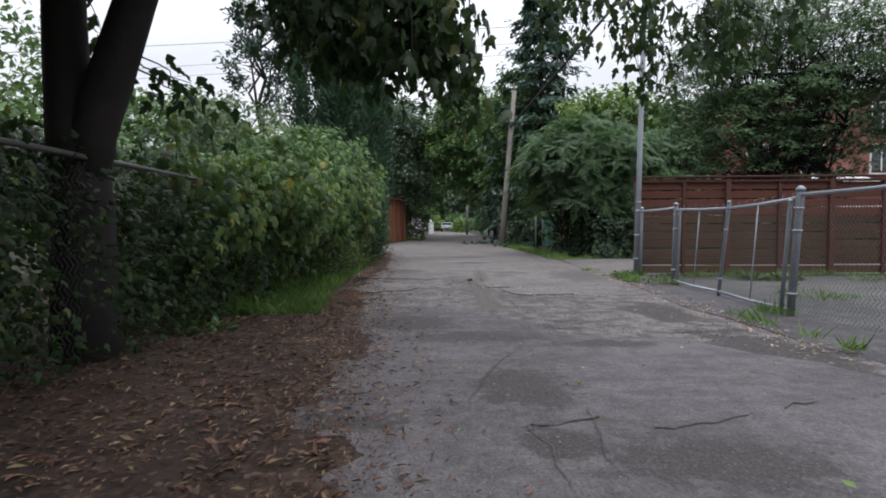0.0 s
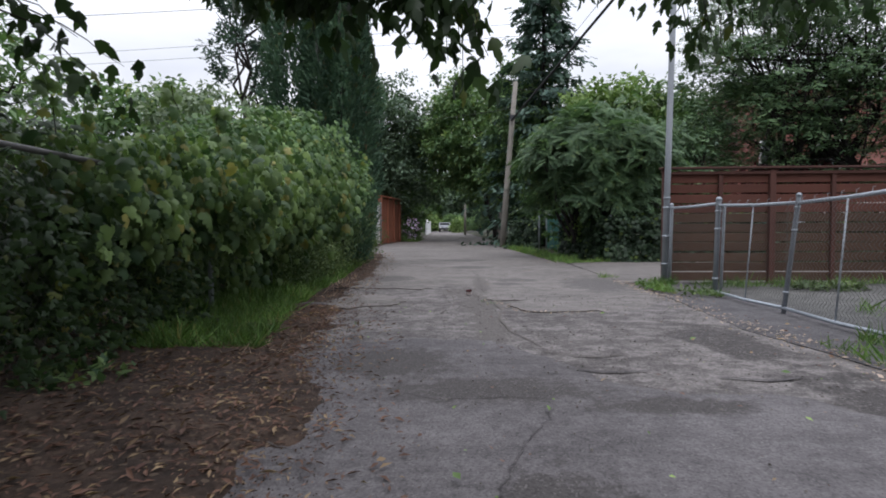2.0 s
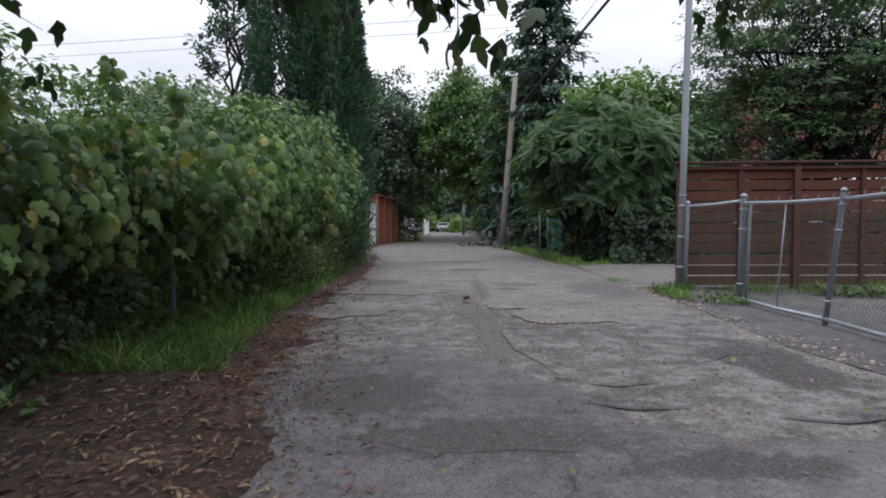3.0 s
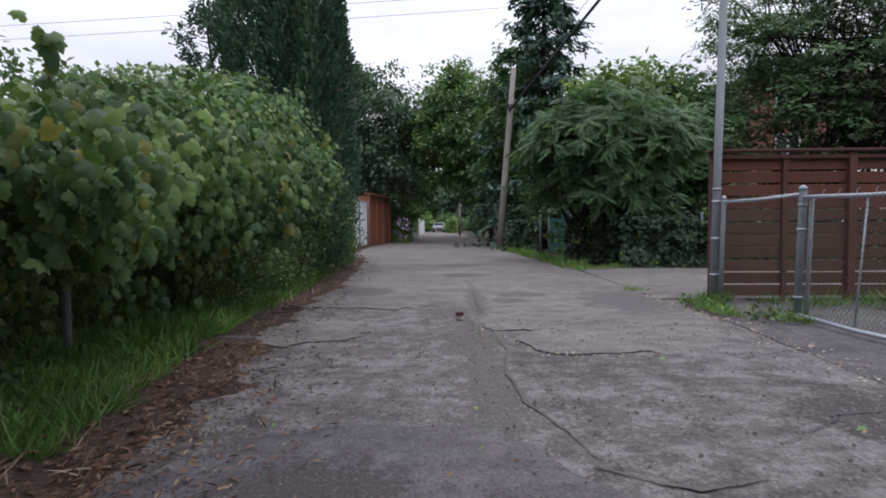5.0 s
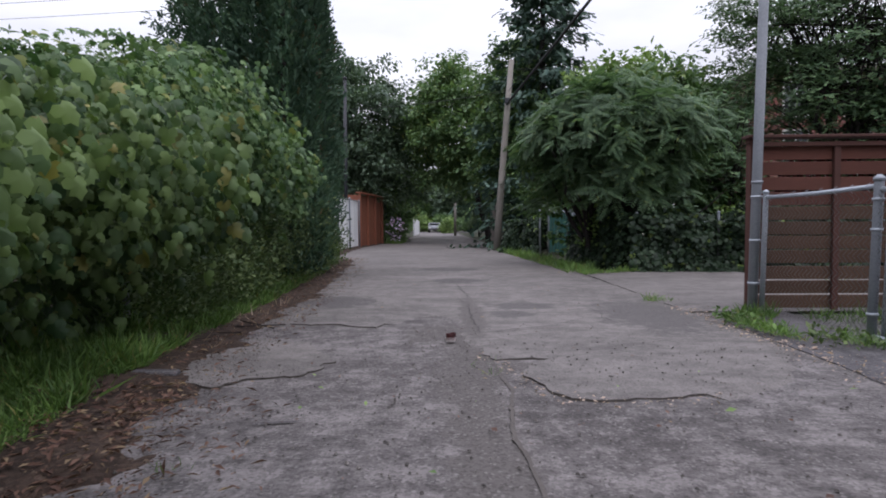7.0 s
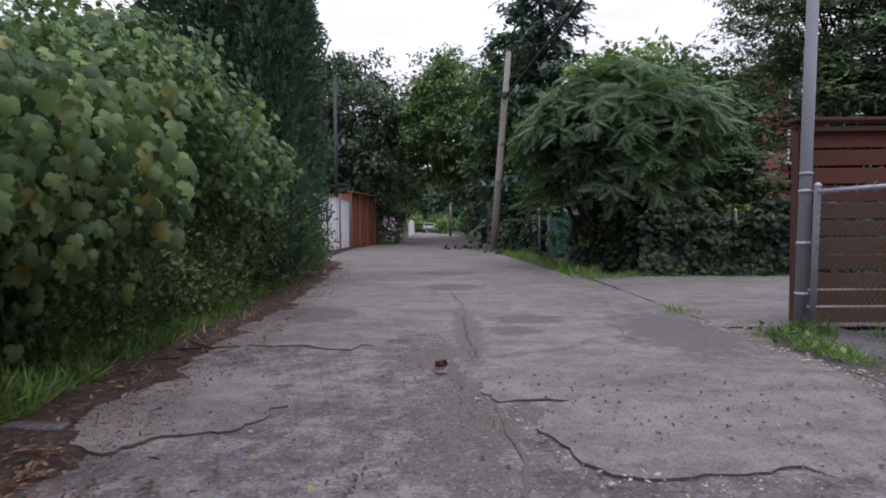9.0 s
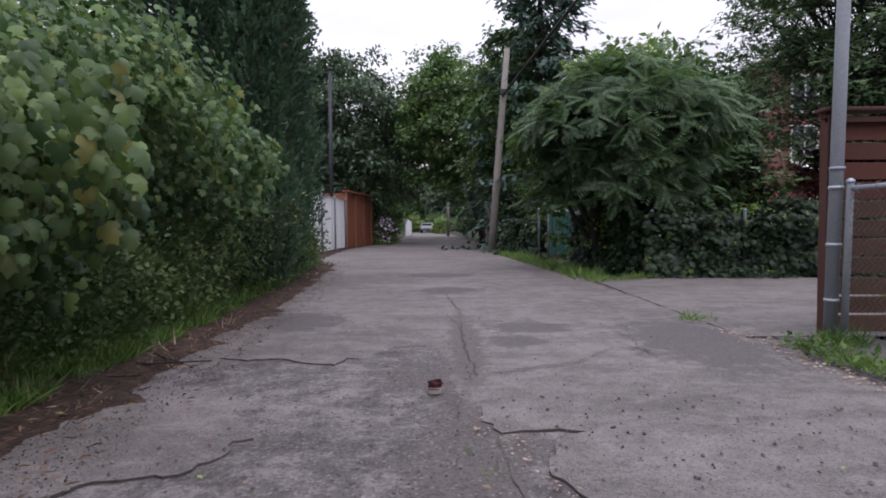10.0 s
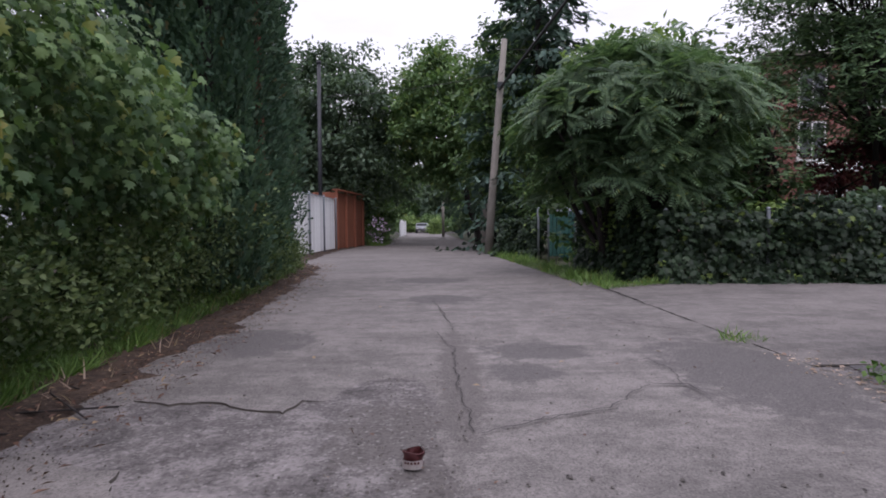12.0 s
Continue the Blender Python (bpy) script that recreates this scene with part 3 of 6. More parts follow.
slab("pavement_apron", [(3.47, 8.75), (3.32, 6.9), (3.5, 5.8), (3.56, 4.7), (3.68, 3.9), (3.75, -4), (4.75, -4), (4.75, 4), (4.6, 8), (4.5, 11.25), (3.7, 11.25), (3.5, 10.2)], 0.0065, 0.006, M_concrete, "worn concrete apron under the chain-link gate", 0.025, 6, 0.1, cat="pavement")
slab("pavement_driveway", [(3.41, 11.15), (15, 11.15), (15, 16.2), (5.6, 16.5), (3.41, 16.6)], 0.016, 0.009, M_asphalt, "grey asphalt driveway between red fence and ivy hedge", 0.03, 7, 0.12, cat="pavement")
slab("pavement_yard", [(4.45, -4), (15, -4), (15, 10.95), (4.45, 10.95)], 0.008, 0.009, M_yard, "grey paved yard with weeds behind the chain-link fence", 0.0, 8, 0.5, cat="pavement")


def crack(pts, width, seed, amp=0.05):
    """A shallow dark crack lying in the asphalt, one ribbon with an uneven width."""
    line = jagged(pts, 0.03, amp, seed, closed=False)
    bm = bmesh.new()
    prev = None
    for i, p in enumerate(line):
        t = i / max(1, len(line) - 1)
        w = 0.6 * width * (0.35 + math.sin(math.pi * t)) * (0.7 + 0.5 * noisy(seed, p.x, p.y, 9))
        d = (line[min(i + 1, len(line) - 1)] - line[max(0, i - 1)]).normalized()
        s = Vector((-d.y, d.x, 0)) * max(w, 0.003)
        pair = [bm.verts.new((*(p + s).xy, 0.0)), bm.verts.new((*(p - s).xy, 0.0))]
        if prev:
            bm.faces.new((prev[0], prev[1], pair[1], pair[0]))
        prev = pair
    return bm


CRACKS = [([(1.02, 8.9), (1.08, 8.1), (1.03, 7.4), (1.08, 6.8), (1.2, 6.4), (1.3, 6.0)], 0.02, 0.0105), ([(1.25, 5.95), (1.6, 5.75), (1.95, 5.85)], 0.022, 0.0105), ([(0.62, 3.0), (0.75, 3.6), (1.1, 4.5)], 0.008, 0.0195), ([(0.93, 2.6), (1.0, 2.3), (1.02, 1.9)], 0.006, 0.018), ([(0.74, 12.6), (0.92, 11.8), (0.95, 10.6), (0.98, 9.9)], 0.007, 0.0235), ([(1.02, 9.92), (1.38, 10.11), (1.82, 10.25)], 0.007, 0.0235), ([(1.28, 2.9), (1.26, 2.5), (1.22, 2.12)], 0.006, 0.0185), ([(0.92, 2.56), (1.08, 2.66), (1.24, 2.7)], 0.008, 0.0195), ([(1.0, 12.4), (0.95, 12.6), (0.85, 13.6), (0.7, 15)], 0.009, 0.026), ([(2.1, 10.7), (2.33, 10.68), (2.36, 10.45)], 0.013, 0.026),
          ([(2.1, 10.7), (1.74, 10.25), (1.2, 10.05)], 0.006, 0.026), ([(2.33, 10.68), (2.4, 11.03), (2.35, 11.35), (1.95, 11.2)], 0.005, 0.026), ([(-0.9, 13.0), (0.1, 12.9), (0.9, 13.1)], 0.007, 0.026), ([(1.6, 11.7), (2.0, 11.8)], 0.01, 0.026),
          ([(-1.0, 18.0), (0.2, 17.7), (0.9, 17.9)], 0.02, 0.026), ([(-0.2, 21), (0.9, 21.3), (1.4, 21)], 0.03, 0.026), ([(-1.6, 20), (-0.6, 20.2)], 0.025, 0.026), ([(0.4, 24), (1.8, 24.2)], 0.03, 0.026), ([(1.0, 27), (2.0, 27.3)], 0.03, 0.026),
          ([(2.5, 13.2), (2.9, 12.6), (3.3, 12.3)], 0.012, 0.026), ([(0.05, 4.9), (0.5, 4.7), (1.2, 4.75)], 0.006, 0.0195), ([(-0.45, 4.1), (-0.1, 3.9), (0.0, 3.6)], 0.008, 0.0195), ([(2.2, 6.2), (2.7, 6.6), (3.2, 6.7)], 0.012, 0.012),
          ([(2.3, 5.2), (2.6, 5.1), (2.9, 5.2)], 0.03, 0.012), ([(1.3, 5.4), (1.6, 5.3), (1.95, 5.35)], 0.03, 0.012), ([(-0.3, 7.6), (0.0, 7.65)], 0.02, 0.012)]
for i, (pts, w, z) in enumerate(CRACKS):
    ob = link_bm("asphalt_crack", crack(pts, w, 20 + i, 0.035 if w < 0.018 else 0.02), M_joint if z < 0.011 else M_tar if z < 0.02 else M_crack)
    ob.location.z = z
    tagged(ob, "dark crack in the grey asphalt", "crack", "cracks in the alley", "structure")
# ---------------- grass, litter, stones ----------------
rng = np.random.default_rng(11)


def scatter_on(n, y0, y1, inner, outer, power=1.0, table=LEFT, sign=-1):
    y = y0 + (y1 - y0) * rng.random(n)
    base = np.interp(y, [p[0] for p in table], [p[1] for p in table])
    x = base + sign * (inner + (outer - inner) * rng.random(n) ** power)
    return x, y


def grass(name, x, y, h, label, material=M_grass, lean=0.75, z=0.0):
    n = len(x)
    pos = np.stack([x, y, np.full(n, z + 0.02)], 1)
    fwd = np.stack([rng.normal(size=n) * lean, rng.normal(size=n) * lean, np.ones(n)], 1)
    up = rng.normal(size=(n, 3))
    size = h * (0.3 + 1.2 * rng.random(n) ** 1.6) * np.array([0.7 + 1.1 * max(0.0, noisy(9, a, b, 2.3) + 0.25) for a, b in zip(x, y)])
    return tagged(leaves(name, pos, fwd, up, size, "blade", material), label, "grass", kind="stuff")


def patchy(x, y, keep, s, seed):
    k = np.array([noisy(seed, a, b, s) for a, b in zip(x, y)]) + 0.5
    m = rng.random(len(x)) < np.clip((k - 1 + keep) * 3 + 0.5, 0, 1)
    return x[m], y[m]


x, y = scatter_on(62000, 5.9, 13, 0.32, 1.6, 0.85)
x, y = patchy(x, y, 0.9, 1.7, 6)
grass("grass_verge", x, y, 0.14, "bright green grass tuft at the foot of the hedge")
x, y = scatter_on(30000, 12, 22.5, 0.3, 1.4, 0.8)
x, y = patchy(x, y, 0.75, 1.5, 7)
grass("grass_verge", x, y, 0.12, "green grass strip along the hedge")
x, y = scatter_on(1500, 5.6, 22, 0.02, 0.6)
x, y = patchy(x, y, 0.4, 1.2, 4)
grass("dry_grass", x, y, 0.1, "dry yellow grass at the asphalt edge", M_drygrass, 1.4)
x, y = scatter_on(7000, 16.3, 30, -0.3, 0.45, 1, RIGHT, 1)
grass("grass_strip", x, y, 0.15, "green grass along the ivy fence")
n = 6000
x, y = 3.3 + 1.9 * rng.random(n), 15.2 + 1.2 * rng.random(n)
m = (y > 16.6 - 0.9 * (5.0 - x) / 1.5) & (y < 16.7)
grass("grass_strip", x[m], y[m], 0.1, "short green grass at the driveway corner", z=0.02)
# weeds round the grey pole and along the apron
for cx, cy, rx, ry, n, h in [(3.62, 10.1, 0.13, 0.75, 800, 0.07), (3.95, 10.7, 0.2, 0.2, 350, 0.1), (3.35, 11.9, 0.2, 0.15, 160, 0.08), (4.1, 9.3, 0.2, 0.25, 350, 0.12), (3.55, 5.6, 0.1, 0.5, 160, 0.09), (4.1, 6.1, 0.2, 0.25, 300, 0.1), (3.62, 4.75, 0.1, 0.12, 60, 0.09), (3.66, 4.25, 0.1, 0.1, 80, 0.12), (4.8, 10.4, 0.5, 0.3, 300, 0.12),
                            (6.0, 10.3, 0.8, 0.3, 500, 0.14), (8.0, 9.6, 0.7, 0.4, 400, 0.14), (7.0, 10.7, 2.5, 0.15, 1200, 0.1), (5.4, 7.5, 0.5, 0.5, 400, 0.12), (6.6, 13.4, 0.25, 0.2, 260, 0.1), (0.97, 8.7, 0.12, 0.35, 60, 0.04), (-0.42, 7.0, 0.1, 0.04, 40, 0.03)]:
    a, r = rng.random(n) * 6.283, rng.random(n) ** 0.5
    grass("weed_clump", cx + rx * r * np.cos(a), cy + ry * r * np.sin(a), h, "low green weeds growing in the paving joints", z=0.02)


def broadleaf(name, cx, cy, rx, ry, n, size, material, label, h=0.08, kind="oval", cat="weeds"):
    a, r = rng.random(n) * 6.283, rng.random(n) ** 0.5
    pos = np.stack([cx + rx * r * np.cos(a), cy + ry * r * np.sin(a), 0.02 + h * rng.random(n)], 1)
    fwd = rng.normal(size=(n, 3)) + np.array((0, 0, 0.3))
    up = rng.normal(size=(n, 3)) * 0.4 + np.array((0, 0, 1))
    return tagged(leaves(name, pos, fwd, up, size * (0.6 + 0.8 * rng.random(n)), kind, material), label, cat, kind="stuff")


broadleaf("weed_leaves", 4.0, 9.5, 0.3, 0.35, 160, 0.06, M_shrub, "broad green weed leaves beside the gate post")
broadleaf("weed_leaves", 3.62, 10.3, 0.2, 0.6, 200, 0.06, M_grass, "broad green weed leaves by the grey pole")
broadleaf("weed_leaves", -1.9, 5.0, 0.35, 0.3, 120, 0.09, M_vine, "green seedling leaves among dead leaves")
broadleaf("weed_leaves", 6.2, 10.1, 0.6, 0.3, 260, 0.1, M_shrub, "broad green weeds at the foot of the red fence")


def litter(name, x, y, size, material, label, kind="lobed", z=0.035, cat="leaf litter", tilt=0.35):
    n = len(x)
    pos = np.stack([x, y, z + 0.012 * rng.random(n)], 1)
    fwd = np.stack([rng.normal(size=n), rng.normal(size=n), rng.normal(size=n) * 0.15], 1)
    up = np.stack([rng.normal(size=n) * tilt, rng.normal(size=n) * tilt, np.ones(n)], 1)
    return tagged(leaves(name, pos, fwd, up, size * (0.4 + 1.1 * rng.random(n) ** 2), kind, material), label, cat, kind="stuff")


x, y = scatter_on(11000, -1, 8.2, -0.2, 2.2)
litter("leaf_litter", x, y, 0.06, M_dryleaf, "brown curled dead leaves on the soil", "scrap", z=0.045)
x, y = scatter_on(2600, 0.5, 8, -0.9, 0.2, 0.6)
litter("leaf_litter", x, y, 0.05, M_dryleaf, "brown dead leaves blown onto the asphalt", "scrap", z=0.018)
x, y = scatter_on(3600, 0.5, 22, -0.55, 0.5, 0.8)
litter("leaf_litter", x, y, 0.05, M_dryleaf, "brown dead leaves at the asphalt edge", "scrap", z=0.045)
x = np.concatenate([-0.5 + 4.2 * rng.random(420), 3.3 + 0.6 * rng.random(260)])
y = np.concatenate([0.5 + 16 * rng.random(420), 3.5 + 8 * rng.random(260)])
litter("fallen_leaves", x, y, 0.035, M_dryleaf, "small dry leaves scattered over the asphalt", "oval", 0.04)
x, y = -0.3 + 3.8 * rng.random(60), 0.5 + 8 * rng.random(60)
litter("fallen_leaves", x, y, 0.05, M_lime, "fresh green leaves fallen on the asphalt", "oval", 0.04)


lip = jagged([(0.98, 9.1), (1.1, 8.85), (1.2, 8.5), (1.3, 8.15), (1.45, 7.95), (1.8, 7.93), (2.3, 8.05)], 0.012, 0.05, 77, closed=False)
x, y = np.array([p.x for p in lip]) + rng.normal(size=len(lip)) * 0.04 - 0.03, np.array([p.y for p in lip]) + rng.normal(size=len(lip)) * 0.05 - 0.04
litter("dry_debris", x, y, 0.025, M_drygrass, "straw and leaf scraps caught along the asphalt lip", "oval", 0.012)
x, y = 3.35 + 0.2 * rng.random(900) + 0.09 * rng.normal(size=900), 4 + 7.5 * rng.random(900)
litter("dry_debris", x, y, 0.035, M_drygrass, "pale dry leaves along the apron joint", "oval", 0.014)


def stones(name, x, y, size, label, material=M_stone):
    n = len(x)
    pos = np.stack([x, y, np.where((y > 8.2) | ((y < 5.6) & (x > -0.4)), 0.022, 0.012)], 1)
    tv = np.array([(-1, -.6, -.4), (.9, -.8, -.4), (1, .7, -.4), (-.7, .9, -.4), (-.4, -.3, .6), (.5, -.2, .5), (.2, .5, .55)]) * 0.5
    tf = [(0, 1, 5), (0, 5, 4), (1, 2, 6), (1, 6, 5), (2, 3, 6), (3, 4, 6), (3, 0, 4), (4, 5, 6)]
    s = size * (0.4 + 1.2 * rng.random(n) ** 3)
    a = rng.random(n) * 6.283
    c, sn = np.cos(a)[:, None], np.sin(a)[:, None]
    co = np.stack([tv[None, :, 0] * c - tv[None, :, 1] * sn, tv[None, :, 0] * sn + tv[None, :, 1] * c, np.repeat(tv[None, :, 2], n, 0)], 2) * s[:, None, None] + pos[:, None, :]
    me = bpy.data.meshes.new(name)
    me.from_pydata(co.reshape(-1, 3).tolist(), [], [[i * 7 + q for q in f] for i in range(n) for f in tf])
    me.materials.append(material)
    return tagged(new(name, me), label, "stones", kind="stuff")


x, y = -1.0 + 4.4 * rng.random(2600), 4.5 + 5.0 * rng.random(2600)
stones("loose_stones", x, y, 0.013, "small grey stones loosened from the broken asphalt")
x, y = -1.0 + 4.3 * rng.random(900), 0.3 + 13 * rng.random(900)
stones("road_grit", x, y, 0.011, "grey grit scattered over the alley")
x, y = 0.35 + 0.6 * rng.random(500), 8 + 3 * rng.random(500)
stones("road_grit", x, y, 0.012, "fine gravel in the worn strip of the alley")
x, y = scatter_on(10000, 0.3, 14, -0.45, 0.15, 0.8)
stones("soil_crumbs", x, y, 0.007, "brown soil crumbs spilled over the asphalt edge", M_dirt)
for pts in [[(-1.7, 10.2), (-1.2, 10.3), (-0.95, 10.35)], [(-1.6, 9.9), (-1.25, 9.95)], [(-1.9, 11.0), (-1.4, 10.7)], [(-1.5, 10.6), (-1.0, 10.15)]]:
    tagged(link_bm("twig", tube_bm([(*p, 0.03) for p in pts], 0.006, 5), M_bark), "thin dry twig lying at the asphalt edge", "twig", "twigs on the verge")
tagged(link_bm("asphalt_chunk", box_bm((-0.16, -0.05, -0.02), (0.16, 0.05, 0.02), 0.012), M_concrete), "flat grey broken asphalt chunk on the soil", "rubble").location = (-1.28, 8.5, 0.03)

# ---------------- left side: fence, vines, shrubs, cedars, tree ----------------
def rail_fence_mesh(x0, y0, x1, y1, z0, z1, pitch=0.055, r=0.0017):
    """Diamond wire mesh between two points on plan, one zigzag wire after another."""
    ln = math.hypot(x1 - x0, y1 - y0)
    n = int(ln / pitch) + 1
    ux, uy = (x1 - x0) / ln, (y1 - y0) / ln
    rows = int((z1 - z0) / pitch)
    verts, faces = [], []
    for i in range(n):
        s0 = i * pitch
        prev = None
        for j in range(rows + 1):
            s = min(ln, s0 + (pitch if j % 2 else 0.0))
            z = z0 + j * pitch
            k = len(verts)
            off = r if j % 2 else -r
            cx, cy = x0 + ux * s - uy * off, y0 + uy * s + ux * off
            for a in (0, 2.094, 4.189):
                verts.append((cx + r * math.cos(a) * ux - r * 0.3 * uy, cy + r * math.cos(a) * uy + r * math.sin(a) * ux, z + r * math.sin(a)))
            if prev is not None:
                for q in range(3):
                    w = (q + 1) % 3
                    faces.append((prev + q, prev + w, k + w, k + q))
            prev = k
    me = bpy.data.meshes.new("wire_mesh")
    me.from_pydata(verts, [], faces)
    me.materials.append(M_wire)
    return me


def post(parent, x, y, h, r, lean=(0, 0), name="post", material=None):
    """Steel post with a domed cap."""
    bm = tube_bm([(x, y, -0.05), (x + lean[0], y + lean[1], h), (x + lean[0], y + lean[1], h + r * 0.5)], [r, r, r], 12)
    tube(bm, [(x + lean[0], y + lean[1], h - 0.01), (x + lean[0], y + lean[1], h + r * 0.5), (x + lean[0], y + lean[1], h + r * 1.2)], [r * 1.22, r * 1.2, r * 0.4], 12)
    return child(name, bm, material or M_galv, parent, "", True)


lf = thing("chain_link_fence", "galvanised chain-link fence buried under vines", "fence", (-2.05, 0, 0))
for yy in (7.8, 10.0):
    post(lf, -0.03 * yy, yy, 1.52, 0.03)
child("top_rail", tube_bm([(0.0, -2, 1.56), (-0.1, 3.4, 1.55), (-0.3, 10.2, 1.5)], 0.022, 10), M_wire, lf, "", True)
mesh = new("wire_mesh", rail_fence_mesh(0, -1, -0.3, 10, 0.05, 1.5))
mesh.parent = lf
tagged(mesh, kind="stuff")


def draped(name, label, cat, y0, y1, prof, n, size, kind, material, seed, droop=0.9, bulge=0.25, group="", lump=1.1, jitter=1.0, hem=0.0, strand=0.7, stand=0.12, fill=0.8):
    """Leaves hung in strands over a hedge-like mound: prof(y) gives (face x at the foot, face x at the shoulder, top z, depth).
    hem: height below which the foliage thins out; strand: length of a hanging strand; fill: share of leaves lying deeper in."""
    rg = np.random.default_rng(seed)
    P, F, U, S = [], [], [], []

    def put(y, u, off, droop_k, wild):
        xf, xs, zt, dp = prof(y)
        if u < 1.0:
            z = zt * (0.03 + 0.97 * u)
            px = xf + (xs - xf) * min(1.0, 1.25 * u) - max(0, u - 0.8) * 0.9 * dp
            nx, nz = 1.0, 0.2 + max(0, u - 0.6) * 1.3
        else:
            t = (u - 1.0) / 0.45
            z = zt + 0.12 * math.sin(t * 3.0)
            px = xs - 0.18 * dp - dp * t
            nx, nz = 0.35, 1.0
        if off > -0.22 and z < hem * (1 + 0.4 * noisy(seed + 2, y, z, 1.4)) and rg.random() < 0.93:
            return
        b = bulge * (noisy(seed, y + 0.3 * z, z, lump) + 0.6 * noisy(seed + 5, y, z, lump * 2.7)) + off
        P.append((px + b * nx, y, max(0.03, z + b * nz * 0.6)))
        F.append((0.4 * nx + rg.normal() * 0.45 * wild, rg.normal() * 0.5 * wild, -droop_k + 0.6 * (nz > 0.95) + rg.normal() * 0.3 * wild))
        U.append((nx * 0.9 + rg.normal() * 0.4 * wild, -0.35 + rg.normal() * 0.8 * wild, ((0.3 * u - 0.15) if nz < 0.5 else 0.8 * nz + 0.3) + rg.normal() * 0.3 * wild))
        S.append(size * (0.5 + 0.8 * rg.random()))

    for k in range(int(n * fill)):
        put(y0 + (y1 - y0) * rg.random(), 1.45 * rg.random(), -0.12 - 0.4 * rg.random(), droop, jitter)
    per = max(3, int(strand / (0.5 * size)))
    for k in range(n // per):
        y, u, off = y0 + (y1 - y0) * rg.random(), 0.15 + 1.25 * rg.random(), stand * (rg.random() ** 1.5 * 2.2 - 0.5)
        slip = rg.normal() * 0.12
        for q in range(int(per * (0.5 + rg.random()))):
            put(y + slip * q / per + rg.normal() * 0.3 * size, u, off + rg.normal() * 0.02 + 0.04 * math.sin(q), droop, 0.75 * jitter)
            u -= 0.5 * size / max(0.5, prof(y)[2])
            if u < 0.02:
                break
    ob = leaves(name, np.array(P), np.array(F), np.array(U), np.array(S), kind, material)
    return tagged(ob, label, cat, group, "stuff")


def interp_prof(table):
    t = np.array(table)
    return lambda y: tuple(float(np.interp(y, t[:, 0], t[:, i])) for i in range(1, 5))


# y, foot x, shoulder x, top z, depth
VINE = interp_prof([(2.0, -2.6, -2.45, 1.2, 0.5), (4.2, -2.7, -2.15, 1.4, 0.7), (5.5, -2.8, -2.0, 1.4, 0.9), (7.0, -2.7, -1.78, 1.45, 1.0), (8.2, -2.6, -1.62, 1.66, 1.0), (9.4, -2.5, -1.55, 1.85, 0.8), (10.2, -2.4, -1.8, 1.6, 0.6)])
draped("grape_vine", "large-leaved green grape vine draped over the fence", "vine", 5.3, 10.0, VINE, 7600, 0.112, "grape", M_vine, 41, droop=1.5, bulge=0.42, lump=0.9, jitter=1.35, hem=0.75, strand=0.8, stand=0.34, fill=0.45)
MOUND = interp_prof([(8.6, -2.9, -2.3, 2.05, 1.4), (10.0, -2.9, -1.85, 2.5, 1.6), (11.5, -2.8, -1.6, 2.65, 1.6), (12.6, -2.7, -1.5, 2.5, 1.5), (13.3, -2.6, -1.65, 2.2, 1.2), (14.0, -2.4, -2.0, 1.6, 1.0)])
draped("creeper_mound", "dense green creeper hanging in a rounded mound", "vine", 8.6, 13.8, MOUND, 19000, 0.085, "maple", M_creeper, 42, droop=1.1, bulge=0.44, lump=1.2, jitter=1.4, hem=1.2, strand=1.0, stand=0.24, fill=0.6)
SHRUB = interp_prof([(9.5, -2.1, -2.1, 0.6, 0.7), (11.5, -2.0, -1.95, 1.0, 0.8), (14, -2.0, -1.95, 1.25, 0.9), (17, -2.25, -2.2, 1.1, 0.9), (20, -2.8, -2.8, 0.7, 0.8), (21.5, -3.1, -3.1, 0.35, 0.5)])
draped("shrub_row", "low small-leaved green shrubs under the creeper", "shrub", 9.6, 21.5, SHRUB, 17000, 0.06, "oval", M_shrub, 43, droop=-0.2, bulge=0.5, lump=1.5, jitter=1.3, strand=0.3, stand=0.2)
UNDER = interp_prof([(-2, -2.4, -2.4, 0.8, 0.6), (3, -2.05, -2.0, 1.4, 0.7), (4.4, -2.0, -1.95, 1.35, 0.7), (5.4, -2.1, -2.1, 0.9, 0.6), (7, -2.15, -2.1, 0.7, 0.4)])
draped("undergrowth", "green undergrowth at the foot of the tree, coloured dark for shade", "shrub", -1.5, 6.8, UNDER, 4600, 0.075, "elder", M_leaf_shaded, 44, droop=0.2, bulge=0.35, lump=1.6)
UNDER2 = interp_prof([(-2, -3.1, -3.0, 1.9, 1.2), (3, -3.0, -2.9, 1.9, 1.2), (7, -2.95, -2.9, 1.75, 1.2), (10, -3.05, -3.0, 1.8, 1.2), (15, -3.0, -3.0, 1.8, 1.0)])
draped("undergrowth", "leafy bushes behind the vine-covered fence, coloured dark for shade", "shrub", -1.5, 14.8, UNDER2, 13000, 0.1, "elder", M_leaf_shaded, 45, droop=0.3, bulge=0.5, lump=1.0)

